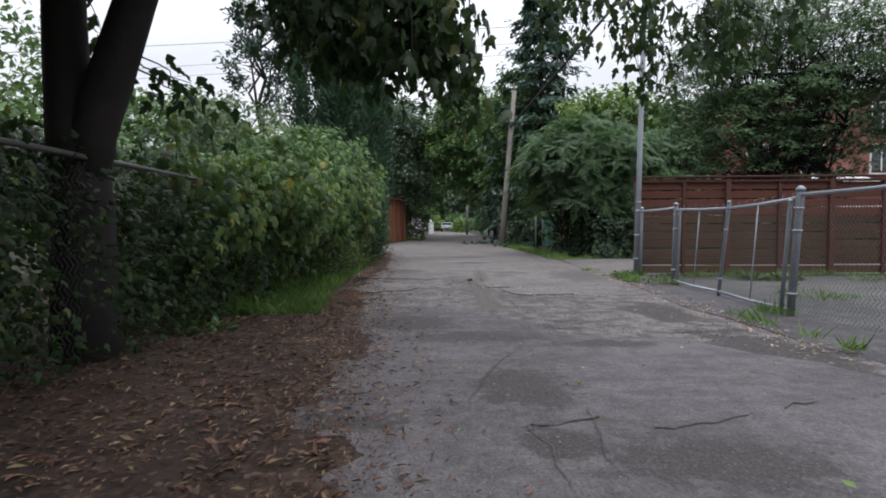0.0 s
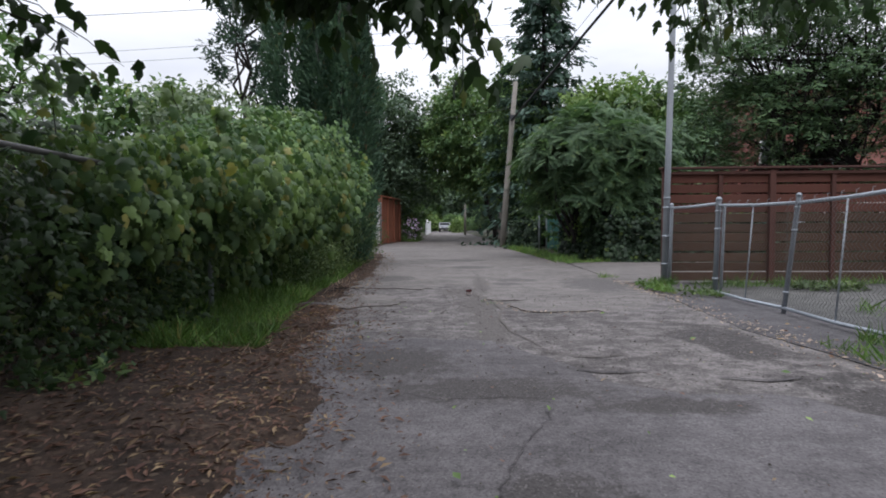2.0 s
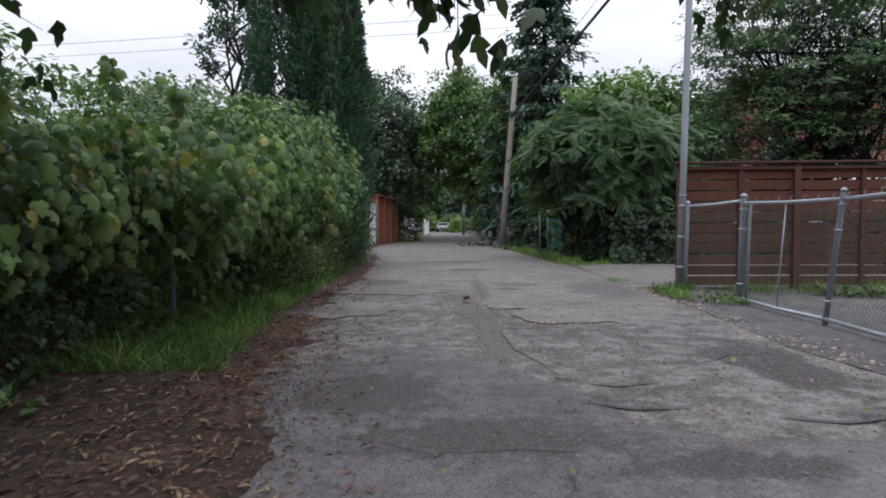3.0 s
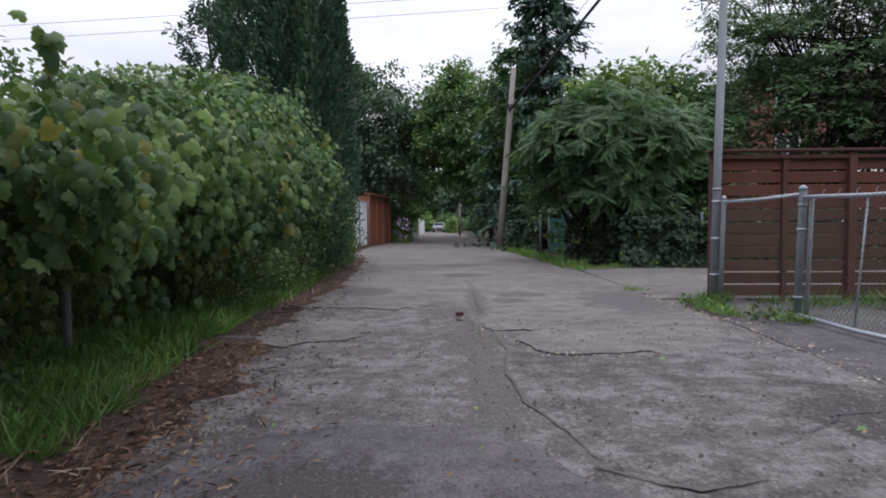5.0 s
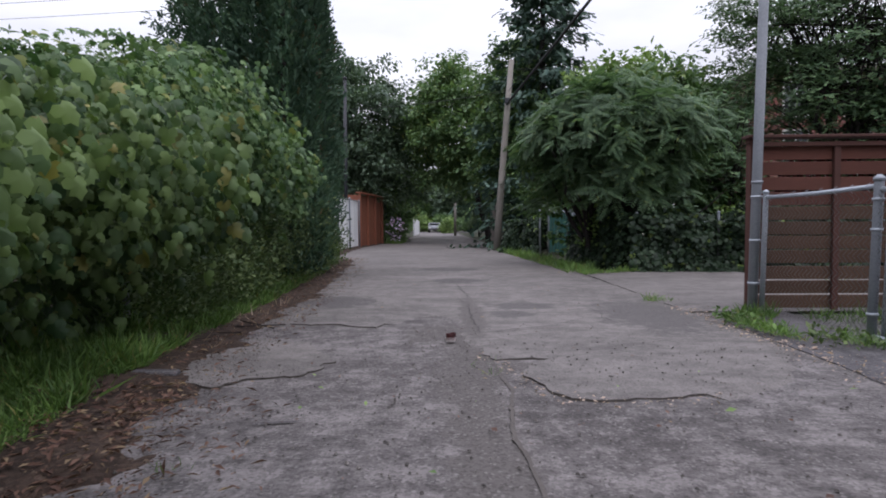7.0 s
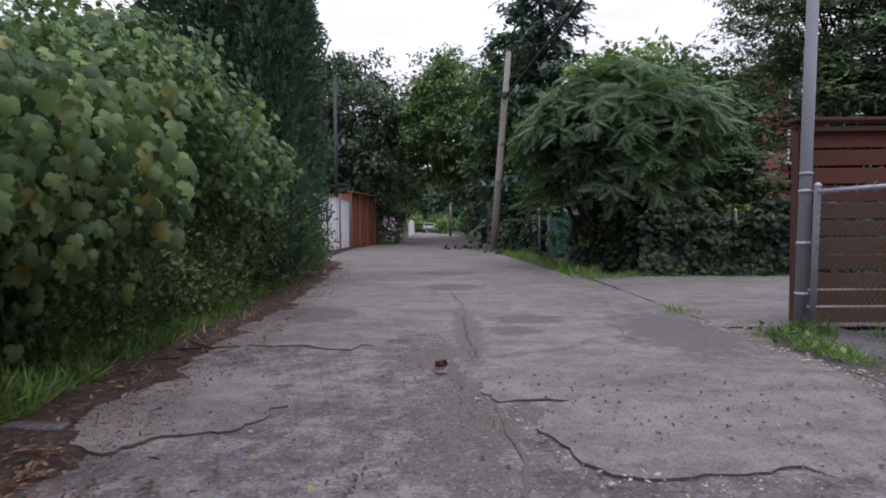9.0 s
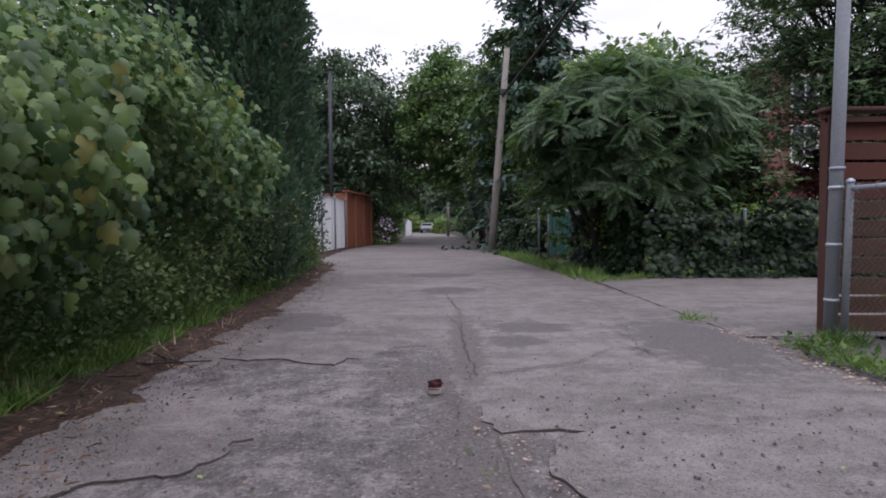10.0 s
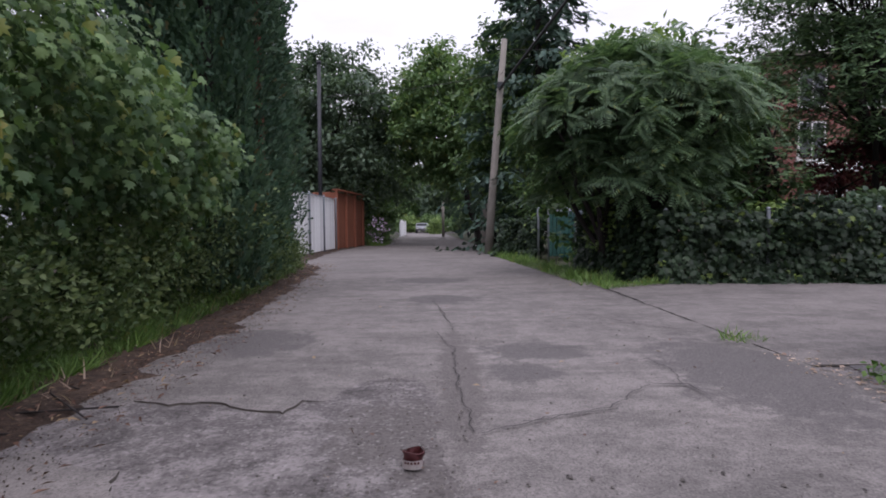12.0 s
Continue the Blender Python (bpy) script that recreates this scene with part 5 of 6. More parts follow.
# ---------------- trees ----------------
def locust(base, centre, radii, nheads, seed, label, open_side=-99.0):
    """open_side: the x below which the crown is carried higher and higher."""
    rg = np.random.default_rng(seed)
    t = thing("locust_tree", label, "tree", base)
    bm = bmesh.new()
    P, F, U, S = [], [], [], []
    b0 = np.array(base)
    limbs = []
    for k in range(7):
        a = 6.283 * k / 7 + rg.random() * 0.6
        tip = np.array(centre) - b0 + np.array((math.cos(a) * radii[0] * 0.62, math.sin(a) * radii[1] * 0.62, radii[2] * (0.2 + 0.5 * rg.random())))
        pts = limb_path(rg, (0.25 * math.cos(a), 0.25 * math.sin(a), -0.1), tip, 0.15, 0.1, 9)
        limbs.append(pts)
        tube(bm, pts, [0.095 * (1 - 0.85 * i / 9) for i in range(10)], 8)
    for k in range(nheads):
        d = rg.normal(size=3)
        d /= np.linalg.norm(d)
        c = np.array(centre) + d * np.array(radii) * (0.25 + 0.75 * rg.random() ** 0.6)
        if c[2] < 1.7 + 1.0 * max(0.0, open_side - c[0]):
            continue
        lp = limbs[k % 7][3 + k % 6]
        tw = limb_path(rg, lp, c - b0, 0.1, 0.1, 5)
        if k % 4 == 0:
            tube(bm, tw, [0.035, 0.03, 0.024, 0.018, 0.012, 0.007], 5)
        for q in range(64):
            a = rg.random() * 6.283
            o = rg.normal(size=3) * np.array((0.27, 0.27, 0.07))
            P.append(c + o - np.array((0, 0, 0.35 * (o[0] ** 2 + o[1] ** 2))))
            F.append((math.cos(a) + d[0] * 0.6 + o[0], math.sin(a) + d[1] * 0.6 + o[1], -0.3 + 0.3 * rg.normal()))
            U.append((0.35 * rg.normal() + 0.5 * d[0], 0.35 * rg.normal() + 0.5 * d[1] - 0.2, 1.0))
            S.append(0.17 * (0.6 + 0.7 * rg.random()))
    child("trunk", bm, M_bark, t, "", True)
    leaves("crown", np.array(P), np.array(F), np.array(U), np.array(S), "spray", M_locust, t)


locust((13.0, 21.2, 0), (12.7, 21.5, 6.3), (4.3, 3.4, 4.8), 860, 101, "feathery dark green locust with many dark stems behind the red fence", 12.2)
locust((16.8, 17.2, 0), (16.6, 17.4, 6.0), (3.4, 3.0, 4.6), 520, 102, "feathery green locust standing in the yard")
locust((8.8, 21.2, 0), (8.2, 21.2, 3.0), (1.5, 1.4, 1.9), 120, 103, "dark feathery locust behind the ivy hedge")
tree("maple_tree", "tall dark-leaved maple beside the alley", (-5.6, 37, 0), 0.22, (-4.8, 37.5, 6.0), (3.6, 3.2, 4.7), 260, 95, 0.75, 0.18, "oval", M_maple_dark, 201)
tree("maple_tree", "dark-leaved maple behind the orange fence", (-8.5, 40, 0), 0.22, (-8.3, 40, 6.0), (3.2, 3, 4.6), 170, 85, 0.8, 0.2, "oval", M_maple_dark, 202)
tree("maple_tree", "green maple arching over the alley", (2.9, 37.5, 0), 0.2, (0.9, 37, 6.6), (2.9, 3.2, 3.9), 260, 90, 0.6, 0.175, "oval", M_maple, 203, floor=3.1)
tree("maple_tree", "green maple behind the utility pole", (4.8, 32, 0), 0.2, (4.2, 31.5, 5.6), (2.6, 2.6, 4.4), 210, 85, 0.6, 0.165, "oval", M_maple, 204, floor=2.6)
tree("maple_tree", "dense green maple near the utility pole", (5.0, 27.5, 0), 0.15, (4.8, 27.2, 3.2), (1.6, 1.8, 2.4), 100, 80, 0.45, 0.11, "oval", M_creeper, 205, floor=1.2)
tree("maple_tree", "bright green maple behind the sumac", (7.6, 26, 0), 0.18, (7.4, 25.8, 4.9), (2.7, 2.2, 2.6), 150, 44, 0.5, 0.18, "oval", M_lime, 206)
tree("maple_tree", "green tree behind the sumac", (8.8, 24.5, 0), 0.18, (8.5, 24.5, 4.4), (1.8, 2, 2.4), 100, 36, 0.5, 0.17, "oval", M_maple, 207)
tree("lilac_bush", "rounded mid-green bush behind the orange fence", (-3.5, 41, 0), 0.08, (-3.2, 40.5, 2.3), (1.5, 1.8, 2.2), 90, 40, 0.45, 0.15, "oval", M_maple, 208, 3)
tree("broadleaf_tree", "pale green tree in the garden", (-9.8, 24, 0), 0.18, (-9.6, 24, 4.0), (3.4, 2.6, 2.9), 150, 40, 0.6, 0.17, "oval", M_pale, 209)
tree("broadleaf_tree", "green tree at the far garden edge", (-15, 18, 0), 0.2, (-14.2, 17, 4.4), (3.4, 3.2, 3.6), 150, 40, 0.6, 0.17, "oval", M_maple, 210)
tree("broadleaf_tree", "green tree in the garden behind the vines", (-7.0, 12, 0), 0.16, (-7.2, 11.5, 1.8), (2.6, 3.4, 1.2), 120, 40, 0.55, 0.15, "oval", M_maple, 211)
tree("red_maple", "small dark red ornamental maple in the yard", (12.7, 22.6, 0), 0.08, (12.7, 22.6, 2.4), (1.6, 1.4, 1.3), 90, 40, 0.4, 0.12, "maple", M_redleaf, 212, 2)
tree("flowering_bush", "light green bush with pale flowers behind the hedge", (9.0, 19.6, 0), 0.05, (9.0, 19.6, 1.0), (1.3, 0.8, 0.55), 40, 40, 0.3, 0.1, "lobed", M_lime, 213, 3)
# rows closing the alley further on
rg = np.random.default_rng(300)
FAR = [(-5.6, 47, 8.5), (4.6, 45, 9.5), (-6.2, 56, 9), (4.6, 54, 8.5), (-11, 68, 10), (8.4, 66, 9.5), (-11.5, 84, 10), (8, 82, 10), (-6, 104, 8), (1.6, 103, 8), (-2.5, 110, 11), (2, 162, 14), (-14, 150, 15), (10, 52, 10), (-13, 50, 10), (14, 36, 9), (10, 72, 12), (-16, 30, 9), (-20, 42, 11), (18, 48, 11), (9, 150, 15), (-24, 26, 9)]
for k, (x, y, h) in enumerate(FAR):
    m = (M_maple_dark, M_maple, M_creeper)[k % 3]
    axis = 0.4 - 0.032 * y
    lean_in = 0.9 * (1 if x < axis else -1) if abs(x - axis) < 8 else 0
    tree("maple_tree", "leafy green tree lining the far alley", (x, y, 0), 0.2, (x + lean_in, y, h * 0.56), (3.2 + 0.02 * y, 3.6, h * 0.45), 100, 60, 0.85, 0.22 + 0.0012 * y, "tri" if y > 46 else "oval", m, 310 + k, 1, 0.5, 0.4, 3, floor=3.0 if y < 64 else 1.6)
for k, (x, y) in enumerate([(-3.7, 44), (-4.2, 50), (-4.6, 58), (4.6, 34), (4.4, 40), (3.9, 48), (3.3, 56), (2.9, 70), (-6.2, 72)]):
    tree("roadside_bush", "dark green bush at the alley side", (x, y, 0), 0.06, (x, y, 1.4), (1.0, 2.4, 1.5), 70, 50, 0.4, 0.11, "oval", (M_maple_dark, M_creeper)[k % 2], 350 + k, 2, limbs=2, floor=0.9)
for k, (x, y, h) in enumerate([(-7.5, 95, 3.4), (-4.2, 97, 2.6), (-0.8, 96, 3.0), (2.6, 97, 2.4), (6.0, 95, 3.4)]):
    tree("far_bush", "mid-green bush closing the far end of the alley", (x, y, 0), 0.06, (x, y, h * 0.5), (2.0, 1.5, h * 0.5), 60, 50, 0.5, 0.17, "oval", (M_maple, M_lime, M_creeper)[k % 3], 370 + k, 2, limbs=2, floor=0.3)

# woods closing the far end
rg = np.random.default_rng(390)
n = 16000
P = np.stack([-70 + 140 * rg.random(n), 172 + 26 * rg.random(n), 0.3 + 17 * rg.random(n) ** 1.1], 1)
P[:, 2] *= 0.75 + 0.3 * np.array([noisy(8, a, 0, 0.12) + 0.5 for a in P[:, 0]])
tagged(leaves("far_woods", P, rg.normal(size=(n, 3)) - np.array((0, 0, 0.3)), rg.normal(size=(n, 3)) + np.array((0, -0.6, 0.6)), 1.3 * (0.5 + rg.random(n)), "tri", M_maple_dark), "distant green trees closing the end of the alley", "woods", kind="stuff")
# shrubs behind the ivy fence, below the sumac
for k, (x, y) in enumerate([(4.6, 20.6), (6.4, 20.6), (8.4, 21.0), (10.6, 19.6)]):
    tree("garden_bush", "dark green bush behind the ivy fence", (x, y, 0), 0.05, (x, y, 1.2), (1.3, 0.9, 1.2 if k < 3 else 0.5), 60, 34, 0.35, 0.13, "lobed", (M_creeper, M_maple_dark)[k % 2], 395 + k, 2, limbs=2)

# unseen trees added behind and beside the start of the walk to block skylight
for k, (x, y, h) in enumerate([(-6, -6, 8), (7.5, -7, 8), (-2, -15, 10), (5, -17, 10), (-9, 1.5, 8), (12, -3, 7), (-7.4, 0.0, 7)]):
    tree("maple_tree", "unseen leafy tree added near the start to hold back light", (x, y, 0), 0.2, (x, y, h * 0.55), (3.6, 3.4, h * 0.46), 110, 34, 0.8, 0.28, "tri", M_maple, 420 + k, 1, 0.5, 0.4, 3)

# spruce
def spruce(base, h, r, seed, label, material, tiers=24, name="spruce_tree", start=0.06, puff=0.42, tips=90):
    rg = np.random.default_rng(seed)
    t = thing(name, label, "tree", base)
    bm = bmesh.new()
    tube(bm, [(0, 0, -0.1), (0, 0, h * 0.5), (0, 0, h)], [0.2, 0.13, 0.02], 8)
    P, F, U, S = [], [], [], []
    for k in range(tiers):
        v = start + (1 - start) * k / tiers
        z = h * v
        ln = r * (1 - v) ** 0.75 + 0.12
        for q in range(6):
            a = q * 1.047 + k * 0.7 + rg.normal() * 0.2
            l2 = ln * (0.65 + 0.5 * rg.random())
            tip = (math.cos(a) * l2, math.sin(a) * l2, z - 0.22 * l2)
            pts = limb_path(rg, (0, 0, z), tip, -0.06 * l2, 0.03, 5)
            tube(bm, pts, [0.028, 0.022, 0.018, 0.013, 0.009, 0.005], 4)
            for w in range(tips):
                u = 0.2 + 0.8 * rg.random()
                p = Vector(pts[0]).lerp(Vector(pts[-1]), u)
                P.append((base[0] + p.x + rg.normal() * 0.11 * l2, base[1] + p.y + rg.normal() * 0.11 * l2, base[2] + p.z - 0.4 * rg.random() ** 2))
                F.append((math.cos(a) + rg.normal() * 0.6, math.sin(a) + rg.normal() * 0.6, -0.75 + rg.normal() * 0.4))
                U.append((rg.normal() * 0.4, rg.normal() * 0.4, 1))
                S.append(puff * (0.6 + 0.7 * rg.random()))
    child("trunk", bm, M_bark, t, "", True)
    leaves("crown", np.array(P), np.array(F), np.array(U), np.array(S), "spray", material, t)


spruce((4.75, 29.5, 0), 15.5, 3.9, 401, "tall ragged dark spruce behind the utility pole", M_spruce, 17)
tree("pine_tree", "open green pine with tufted branches", (-10.2, 29, 0), 0.2, (-10.1, 29, 10.0), (2.0, 1.9, 3.4), 44, 60, 0.45, 0.3, "spray", M_spruce, 402, 1, 0.35, 0.1, 9)

# ---------------- poles, cables ----------------
up_ = thing("utility_pole", "leaning weathered wooden utility pole at the alley side", "pole", (2.48, 26.8, 0))
child("pole_shaft", tube_bm([(0, 0, -0.2), (0.2, 0, 2.5), (0.42, 0, 5.2), (0.62, 0, 7.45)], [0.14, 0.13, 0.115, 0.1], 14), M_wood_pole, up_, "", True)
child("cable_bracket", box_bm((0.35, -0.22, 5.75), (0.55, -0.1, 5.95), 0.01), M_darksteel, up_)
dp = thing("dark_pole", "slim dark steel pole behind the white fence", "pole", (-4.18, 30.5, 0))
child("pole_shaft", tube_bm([(0, 0, -0.1), (0.05, 0, 7.75)], [0.09, 0.075], 12), M_darksteel, dp, "", True)
child("pole_cap", tube_bm([(0.05, 0, 7.75), (0.05, 0, 7.86)], [0.1, 0.09], 12), M_darksteel, dp, "", True)
fp = thing("far_pole", "pale wooden post at the far alley side", "pole", (1.05, 60, 0))
child("pole_shaft", tube_bm([(0, 0, -0.1), (0, 0, 3.4)], [0.14, 0.12], 10), M_wood_pole, fp, "", True)


def cable(name, a, b, sag, r, label):
    pts = [Vector(a).lerp(Vector(b), t) + Vector((0, 0, -sag * 4 * t * (1 - t))) for t in (i / 24 for i in range(25))]
    return tagged(link_bm(name, tube_bm(pts, r, 6), M_cable, True), label, "cable")


cable("overhead_cable", (2.9, 26.6, 5.7), (10.25, -6.0, 11.75), 0.02, 0.046, "thick black overhead cable running from the utility pole")
cable("overhead_wire", (2.95, 26.6, 6.2), (11.0, -6.0, 13.0), 0.05, 0.008, "thin overhead wire beside the thick cable")
cable("overhead_wire", (4.15, 11.0, 5.05), (-22, 12.0, 4.75), 0.12, 0.005, "thin black wire crossing the alley")
cable("overhead_wire", (3.0, 17.5, 6.75), (-24, 17.3, 5.55), 0.1, 0.005, "thin black wire behind the cedars")
cable("overhead_wire", (3.0, 17.8, 6.5), (-24, 17.6, 5.35), 0.1, 0.005, "thin black wire behind the cedars")
cable("overhead_wire", (-4.13, 30.5, 6.4), (3.0, 26.8, 6.3), 0.15, 0.01, "thin wire between the two poles")
cable("overhead_wire", (3.1, 26.8, 7.1), (26, 30, 8.5), 0.2, 0.01, "thin wire crossing above the yard")

# ---------------- white fence, orange shed, planting ----------------
wf = thing("white_fence", "white slatted chain-link fence with steel posts", "fence", (-3.97, 25.0, 0))
me_slat = bpy.data.meshes.new("slat")
bmx = box_bm((-0.008, -0.036, 0), (0.008, 0.036, 2.12), 0.002)
bmx.to_mesh(me_slat)
bmx.free()
me_slat.materials.append(M_white)
for k in range(84):
    piece("slat", me_slat, wf, (0.002 * k + 0.006 * (k % 2), 0.078 * k, 0.08))
for yy in (0, 2.2, 4.4, 6.6):
    post(wf, 0.06 + 0.026 * yy, yy, 2.26, 0.035)
child("top_rail", tube_bm([(0.045, 0, 2.2), (0.22, 6.6, 2.22)], 0.022, 8), M_galv, wf, "", True)
os_ = thing("orange_fence", "tall orange-stained plank fence with a capped frame", "fence", (-3.8, 31.75, 0))
os_.rotation_euler.z = radians(-6)
me_plank = bpy.data.meshes.new("plank")
bmx = box_bm((-0.012, -0.07, 0), (0.012, 0.07, 2.5), 0.004)
bmx.to_mesh(me_plank)
bmx.free()
me_plank.materials.append(M_orange)
for k in range(32):
    piece("plank", me_plank, os_, (0.0, 0.08 + 0.146 * k, 0.05))
for k in range(7):
    piece("plank", me_plank, os_, (-0.08 - 0.146 * k, 0.0, 0.05), radians(90))
for yy in (0, 1.55, 3.1, 4.7):
    child("post", box_bm((0.014, yy - 0.06, -0.05), (0.13, yy + 0.06, 2.62), 0.006), M_orange, os_)
child("cap_board", box_bm((-0.1, -0.1, 2.62), (0.2, 4.85, 2.68), 0.006), M_orange, os_)
rg = np.random.default_rng(500)
tree("rose_bush", "bush with pale pink and white blooms by the orange fence", (-2.7, 37.4, 0), 0.03, (-2.7, 37.4, 0.75), (0.6, 0.8, 0.7), 40, 30, 0.25, 0.1, "oval", M_maple, 501, 3, limbs=2)
p, off = clumps(rg, (-2.5, 37.0, 0.9), (0.5, 0.7, 0.65), 40, 5, 0.12, 0.8)
fw, up = leaf_ways(rg, off, 0.0)
tagged(leaves("rose_blooms", p, fw, up, 0.12 * (0.6 + 0.6 * rg.random(len(p))), "lobed", M_flower), "pale pink and white blooms on the bush", "flowers", kind="stuff")
x, y = -3.1 + 1.0 * rng.random(2600), 36.2 + 3.2 * rng.random(2600)
grass("grass_patch", x, y, 0.22, "green grass below the orange fence")
sh = thing("board_fence", "weathered grey board fence behind the utility pole", "fence", (2.75, 28.5, 0))
me_plank2 = bpy.data.meshes.new("plank")
bmx = box_bm((-0.012, -0.07, 0), (0.012, 0.07, 1.9), 0.004)
bmx.to_mesh(me_plank2)
bmx.free()
me_plank2.materials.append(M_shed)
for k in range(26):
    piece("plank", me_plank2, sh, (-0.004 * k, 0.146 * k, 0.03))
gd = thing("white_panel_fence", "white panel fence far along the alley", "fence", (-3.2, 62, 0))
for k in range(6):
    child("panel", box_bm((-0.04, 1.6 * k, 0.05), (0.04, 1.6 * k + 1.5, 1.6), 0.02), M_white, gd)
for k in range(5):
    child("post", box_bm((-0.06, 1.6 * k - 0.09, 0), (0.06, 1.6 * k - 0.01, 1.7), 0.01), M_white, gd)
tree("hedge_bush", "sunlit yellow-green bush beyond the side street", (0.3, 78, 0), 0.05, (0.2, 78, 1.1), (0.7, 1.2, 1.1), 50, 40, 0.5, 0.2, "oval", M_lime, 502, 2, limbs=2)
slab("road_side_street", [(-80, 86), (80, 86), (80, 92.5), (-80, 92.5)], 0.045, 0.05, M_concrete, "pale side street crossing the far end of the alley", 0, 9, 20)

car = thing("car", "silver parked car at the far end of the alley", "car", (-1.9, 88, 0.05))
bm = bmesh.new()
outline = [(-2.1, 0.35), (-2.15, 0.75), (-1.9, 0.92), (-1.0, 1.0), (-0.45, 1.42), (0.9, 1.45), (1.6, 1.02), (2.1, 0.9), (2.15, 0.4)]
lv = [bm.verts.new((-0.85, a, b)) for a, b in outline]
rv = [bm.verts.new((0.85, a, b)) for a, b in outline]
bm.faces.new(lv[::-1])
bm.faces.new(rv)
for i in range(len(outline)):
    j = (i + 1) % len(outline)
    bm.faces.new((lv[i], lv[j], rv[j], rv[i]))
bmesh.ops.bevel(bm, geom=bm.edges[:], offset=0.06, segments=2, affect="EDGES")
child("body", bm, M_carpaint, car, "", True)
child("windscreen", box_bm((-0.7, -0.9, 1.02), (0.7, -0.62, 1.34), 0.03), M_glass, car, "dark glass windscreen")
for s, yy in product((-0.78, 0.78), (-1.35, 1.35)):
    child("wheel", tube_bm([(s - 0.1, yy, 0.32), (s + 0.1, yy, 0.32)], 0.32, 16), M_rubber, car)
for s in (-0.6, 0.6):
    child("headlight", box_bm((s - 0.16, -2.17, 0.62), (s + 0.16, -2.08, 0.74), 0.02), M_trim, car)

# ---------------- brick house ----------------
hs = thing("brick_house", "red brick house with white windows behind the trees", "house", (15.5, 32, 0))
child("wall", box_bm((0, 0, -0.1), (22, 10, 8.2)), M_brick, hs)
child("roof", box_bm((-0.25, -0.3, 8.2), (22.3, 10.3, 8.5), 0.04), M_shed, hs)
for wx, wz in product((1.2, 4.2, 8.0, 11.5, 15.0), (3.9, 6.2)):
    w = child("window", box_bm((wx, -0.05, wz), (wx + 1.1, 0.04, wz + 1.5), 0.01), M_glass, hs)
    for lo, hi in [((wx - 0.08, -0.09, wz - 0.08), (wx, 0.02, wz + 1.58)), ((wx + 1.1, -0.09, wz - 0.08), (wx + 1.18, 0.02, wz + 1.58)), ((wx, -0.09, wz + 1.5), (wx + 1.1, 0.02, wz + 1.58)), ((wx + 0.52, -0.09, wz), (wx + 0.58, -0.055, wz + 1.5))]:
        child("frame", box_bm(lo, hi), M_trim, w)
    child("sill", box_bm((wx - 0.14, -0.16, wz - 0.18), (wx + 1.24, 0.02, wz - 0.08)), M_trim, w)
child("balcony_floor", box_bm((0.6, -2.2, 1.35), (8.0, -0.05, 1.5)), M_shed, hs)
child("balcony_rail", box_bm((0.6, -2.2, 2.25), (8.0, -2.12, 2.32)), M_trim, hs)
me_bal = bpy.data.meshes.new("baluster")
bmx = box_bm((-0.025, -0.025, 0), (0.025, 0.025, 0.76))
bmx.to_mesh(me_bal)
bmx.free()
me_bal.materials.append(M_trim)
for k in range(46):
    piece("baluster", me_bal, hs, (0.68 + 0.16 * k, -2.16, 1.5))
bm = bmesh.new()
q = [bm.verts.new(v) for v in ((1.4, -0.06, 3.6), (7.5, -0.06, 3.6), (7.5, -1.9, 3.1), (1.4, -1.9, 3.1))]
f = bm.faces.new(q)
r = bmesh.ops.extrude_face_region(bm, geom=[f])
bmesh.ops.translate(bm, vec=(0, 0, 0.08), verts=[v for v in r["geom"] if isinstance(v, bmesh.types.BMVert)])
child("porch_roof", bm, M_trim, hs)
for xx in (1.5, 4.4, 7.4):
    child("porch_post", box_bm((xx - 0.06, -1.9, -0.1), (xx + 0.06, -1.78, 3.1)), M_darksteel, hs)

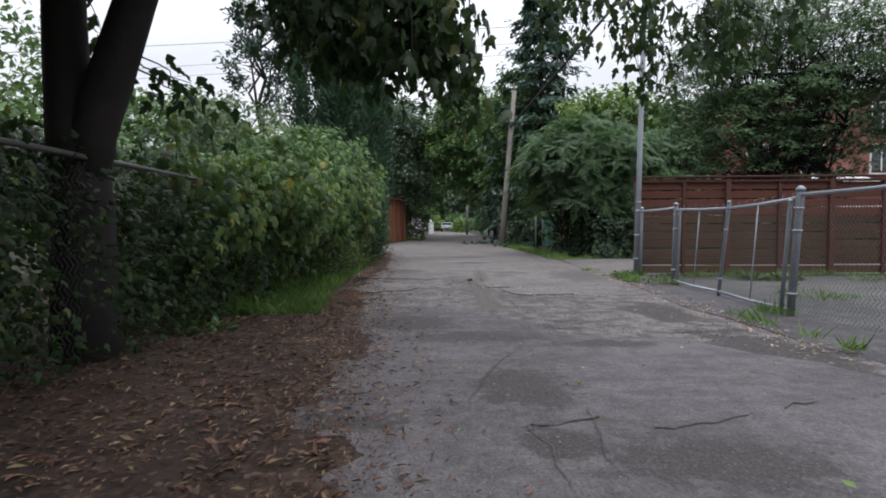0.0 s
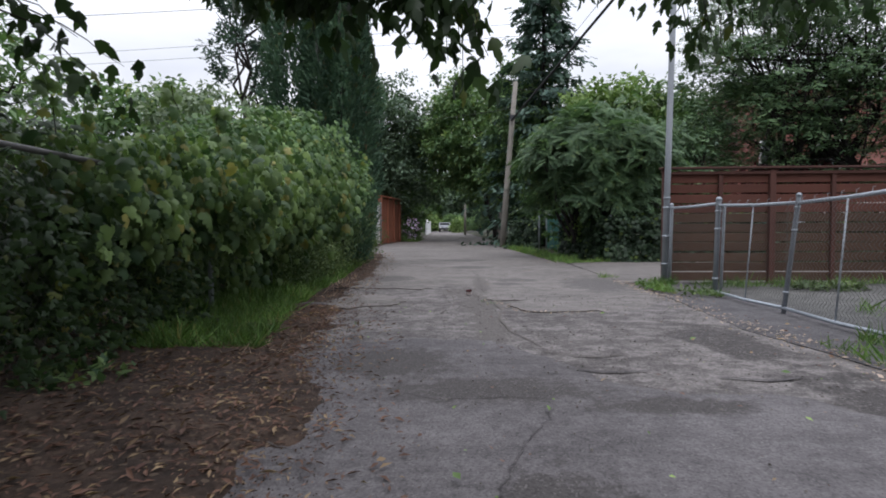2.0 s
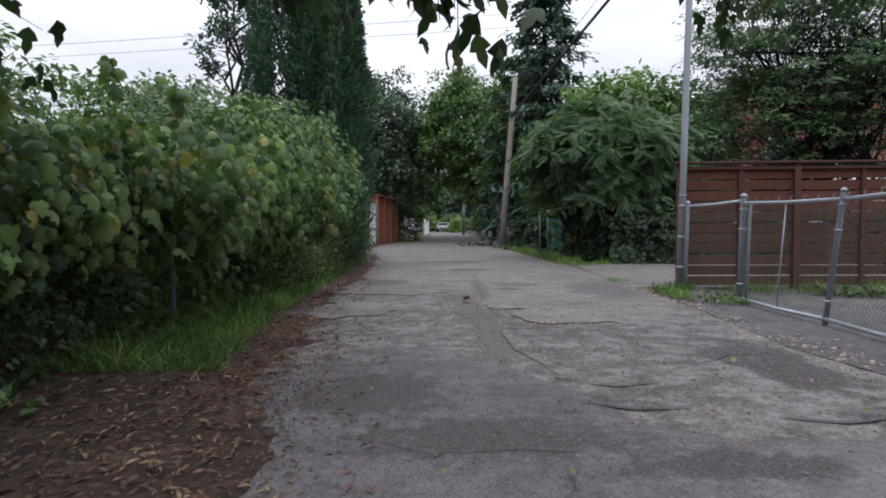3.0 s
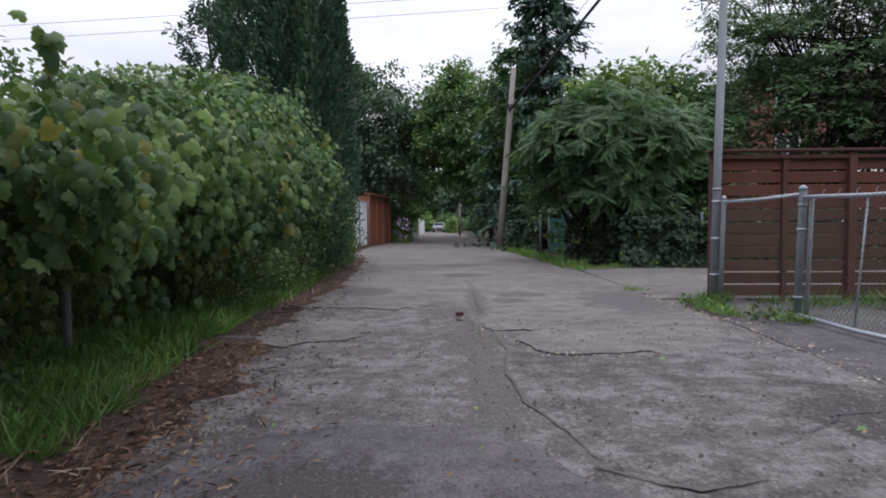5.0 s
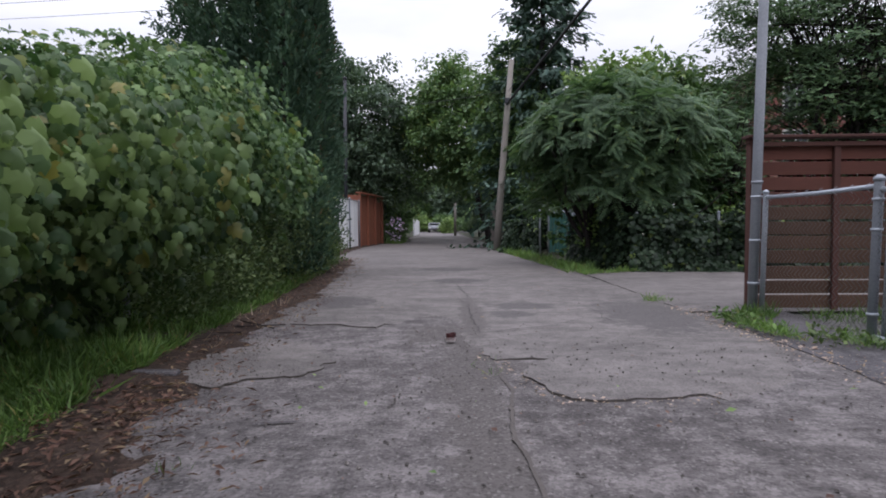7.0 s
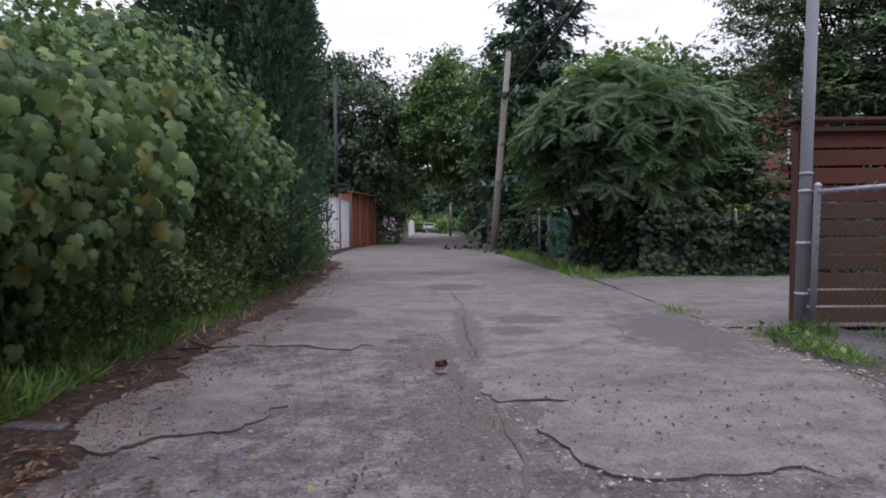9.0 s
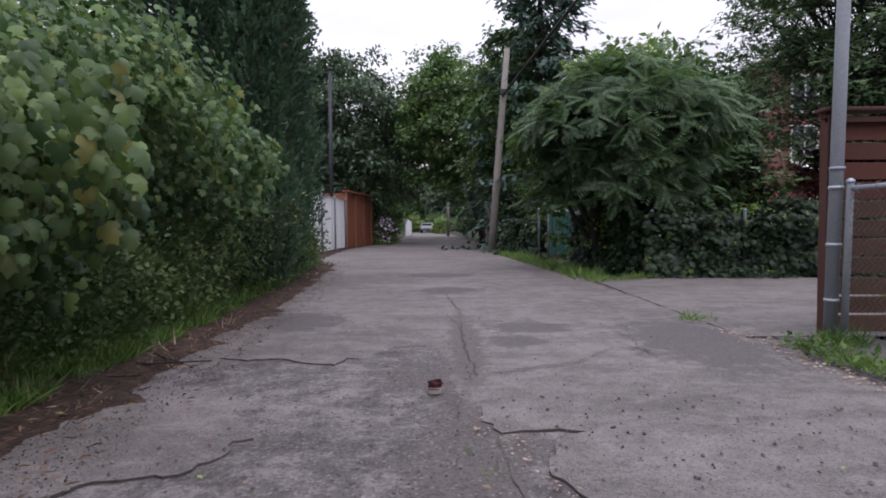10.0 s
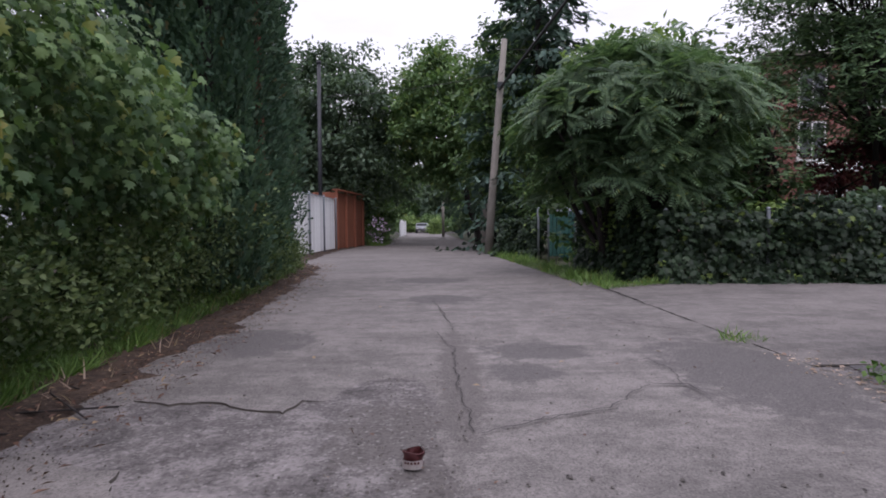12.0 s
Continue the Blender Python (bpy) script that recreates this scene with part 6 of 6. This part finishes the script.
# ---------------- paper cup ----------------
cup = thing("paper_cup", "crushed dark red paper cup standing on the asphalt", "cup", (0.715, 9.58, 0.01))
cup.scale = (1, 1, 0.82)
bm = bmesh.new()
rings = []
for i, (z, r) in enumerate([(0.0, 0.036), (0.02, 0.037), (0.045, 0.039), (0.07, 0.042), (0.085, 0.043)]):
    ring = []
    for k in range(24):
        a = 6.283 * k / 24
        dent = 0.006 * math.sin(3 * a + 9 * z * 12) + 0.004 * math.sin(5 * a + i)
        ring.append(bm.verts.new(((r + dent * (i > 0)) * math.cos(a) + 0.02 * z, 0.8 * (r + dent) * math.sin(a), z + (0.006 * math.sin(2 * a) if i == 4 else 0))))
    rings.append(ring)
for a, b in zip(rings, rings[1:]):
    for k in range(24):
        bm.faces.new((a[k], a[(k + 1) % 24], b[(k + 1) % 24], b[k]))
bm.faces.new(rings[0][::-1])
child("cup_wall", bm, M_cup, cup, "", True)
bm = bmesh.new()
pr = None
for k in range(25):
    a = 6.283 * k / 24
    x, y, z = 0.0455 * math.cos(a) + 0.0017, 0.036 * math.sin(a), 0.086 + 0.006 * math.sin(2 * a)
    q = [bm.verts.new((x, y, z - 0.003)), bm.verts.new((x * 1.03, y * 1.03, z)), bm.verts.new((x * 0.96, y * 0.96, z + 0.002))]
    if pr:
        bm.faces.new((pr[0], q[0], q[1], pr[1]))
        bm.faces.new((pr[1], q[1], q[2], pr[2]))
    pr = q
child("rim", bm, M_cup, cup, "dark rolled paper rim", True)


def cup_band(a0, a1, z0, z1, lift, steps=10):
    """A curved strip just proud of the cup's wall."""
    bm = bmesh.new()
    prev = None
    for k in range(steps + 1):
        a = a0 + (a1 - a0) * k / steps
        pair = []
        for z in (z0, z1):
            r = 0.0375 + 0.085 * z + lift
            pair.append(bm.verts.new((r * math.cos(a) + 0.02 * z, 0.84 * r * math.sin(a), z)))
        if prev:
            bm.faces.new((prev[0], pair[0], pair[1], prev[1]))
        prev = pair
    return bm


child("label", cup_band(radians(195), radians(330), 0.004, 0.05, 0.007), M_print, cup, "white printed paper label")
for a in (225, 241, 258, 275, 292):
    child("printed_bar", cup_band(radians(a), radians(a + 11), 0.032, 0.044, 0.0085, 3), M_cup, cup, "dark red printed bar")
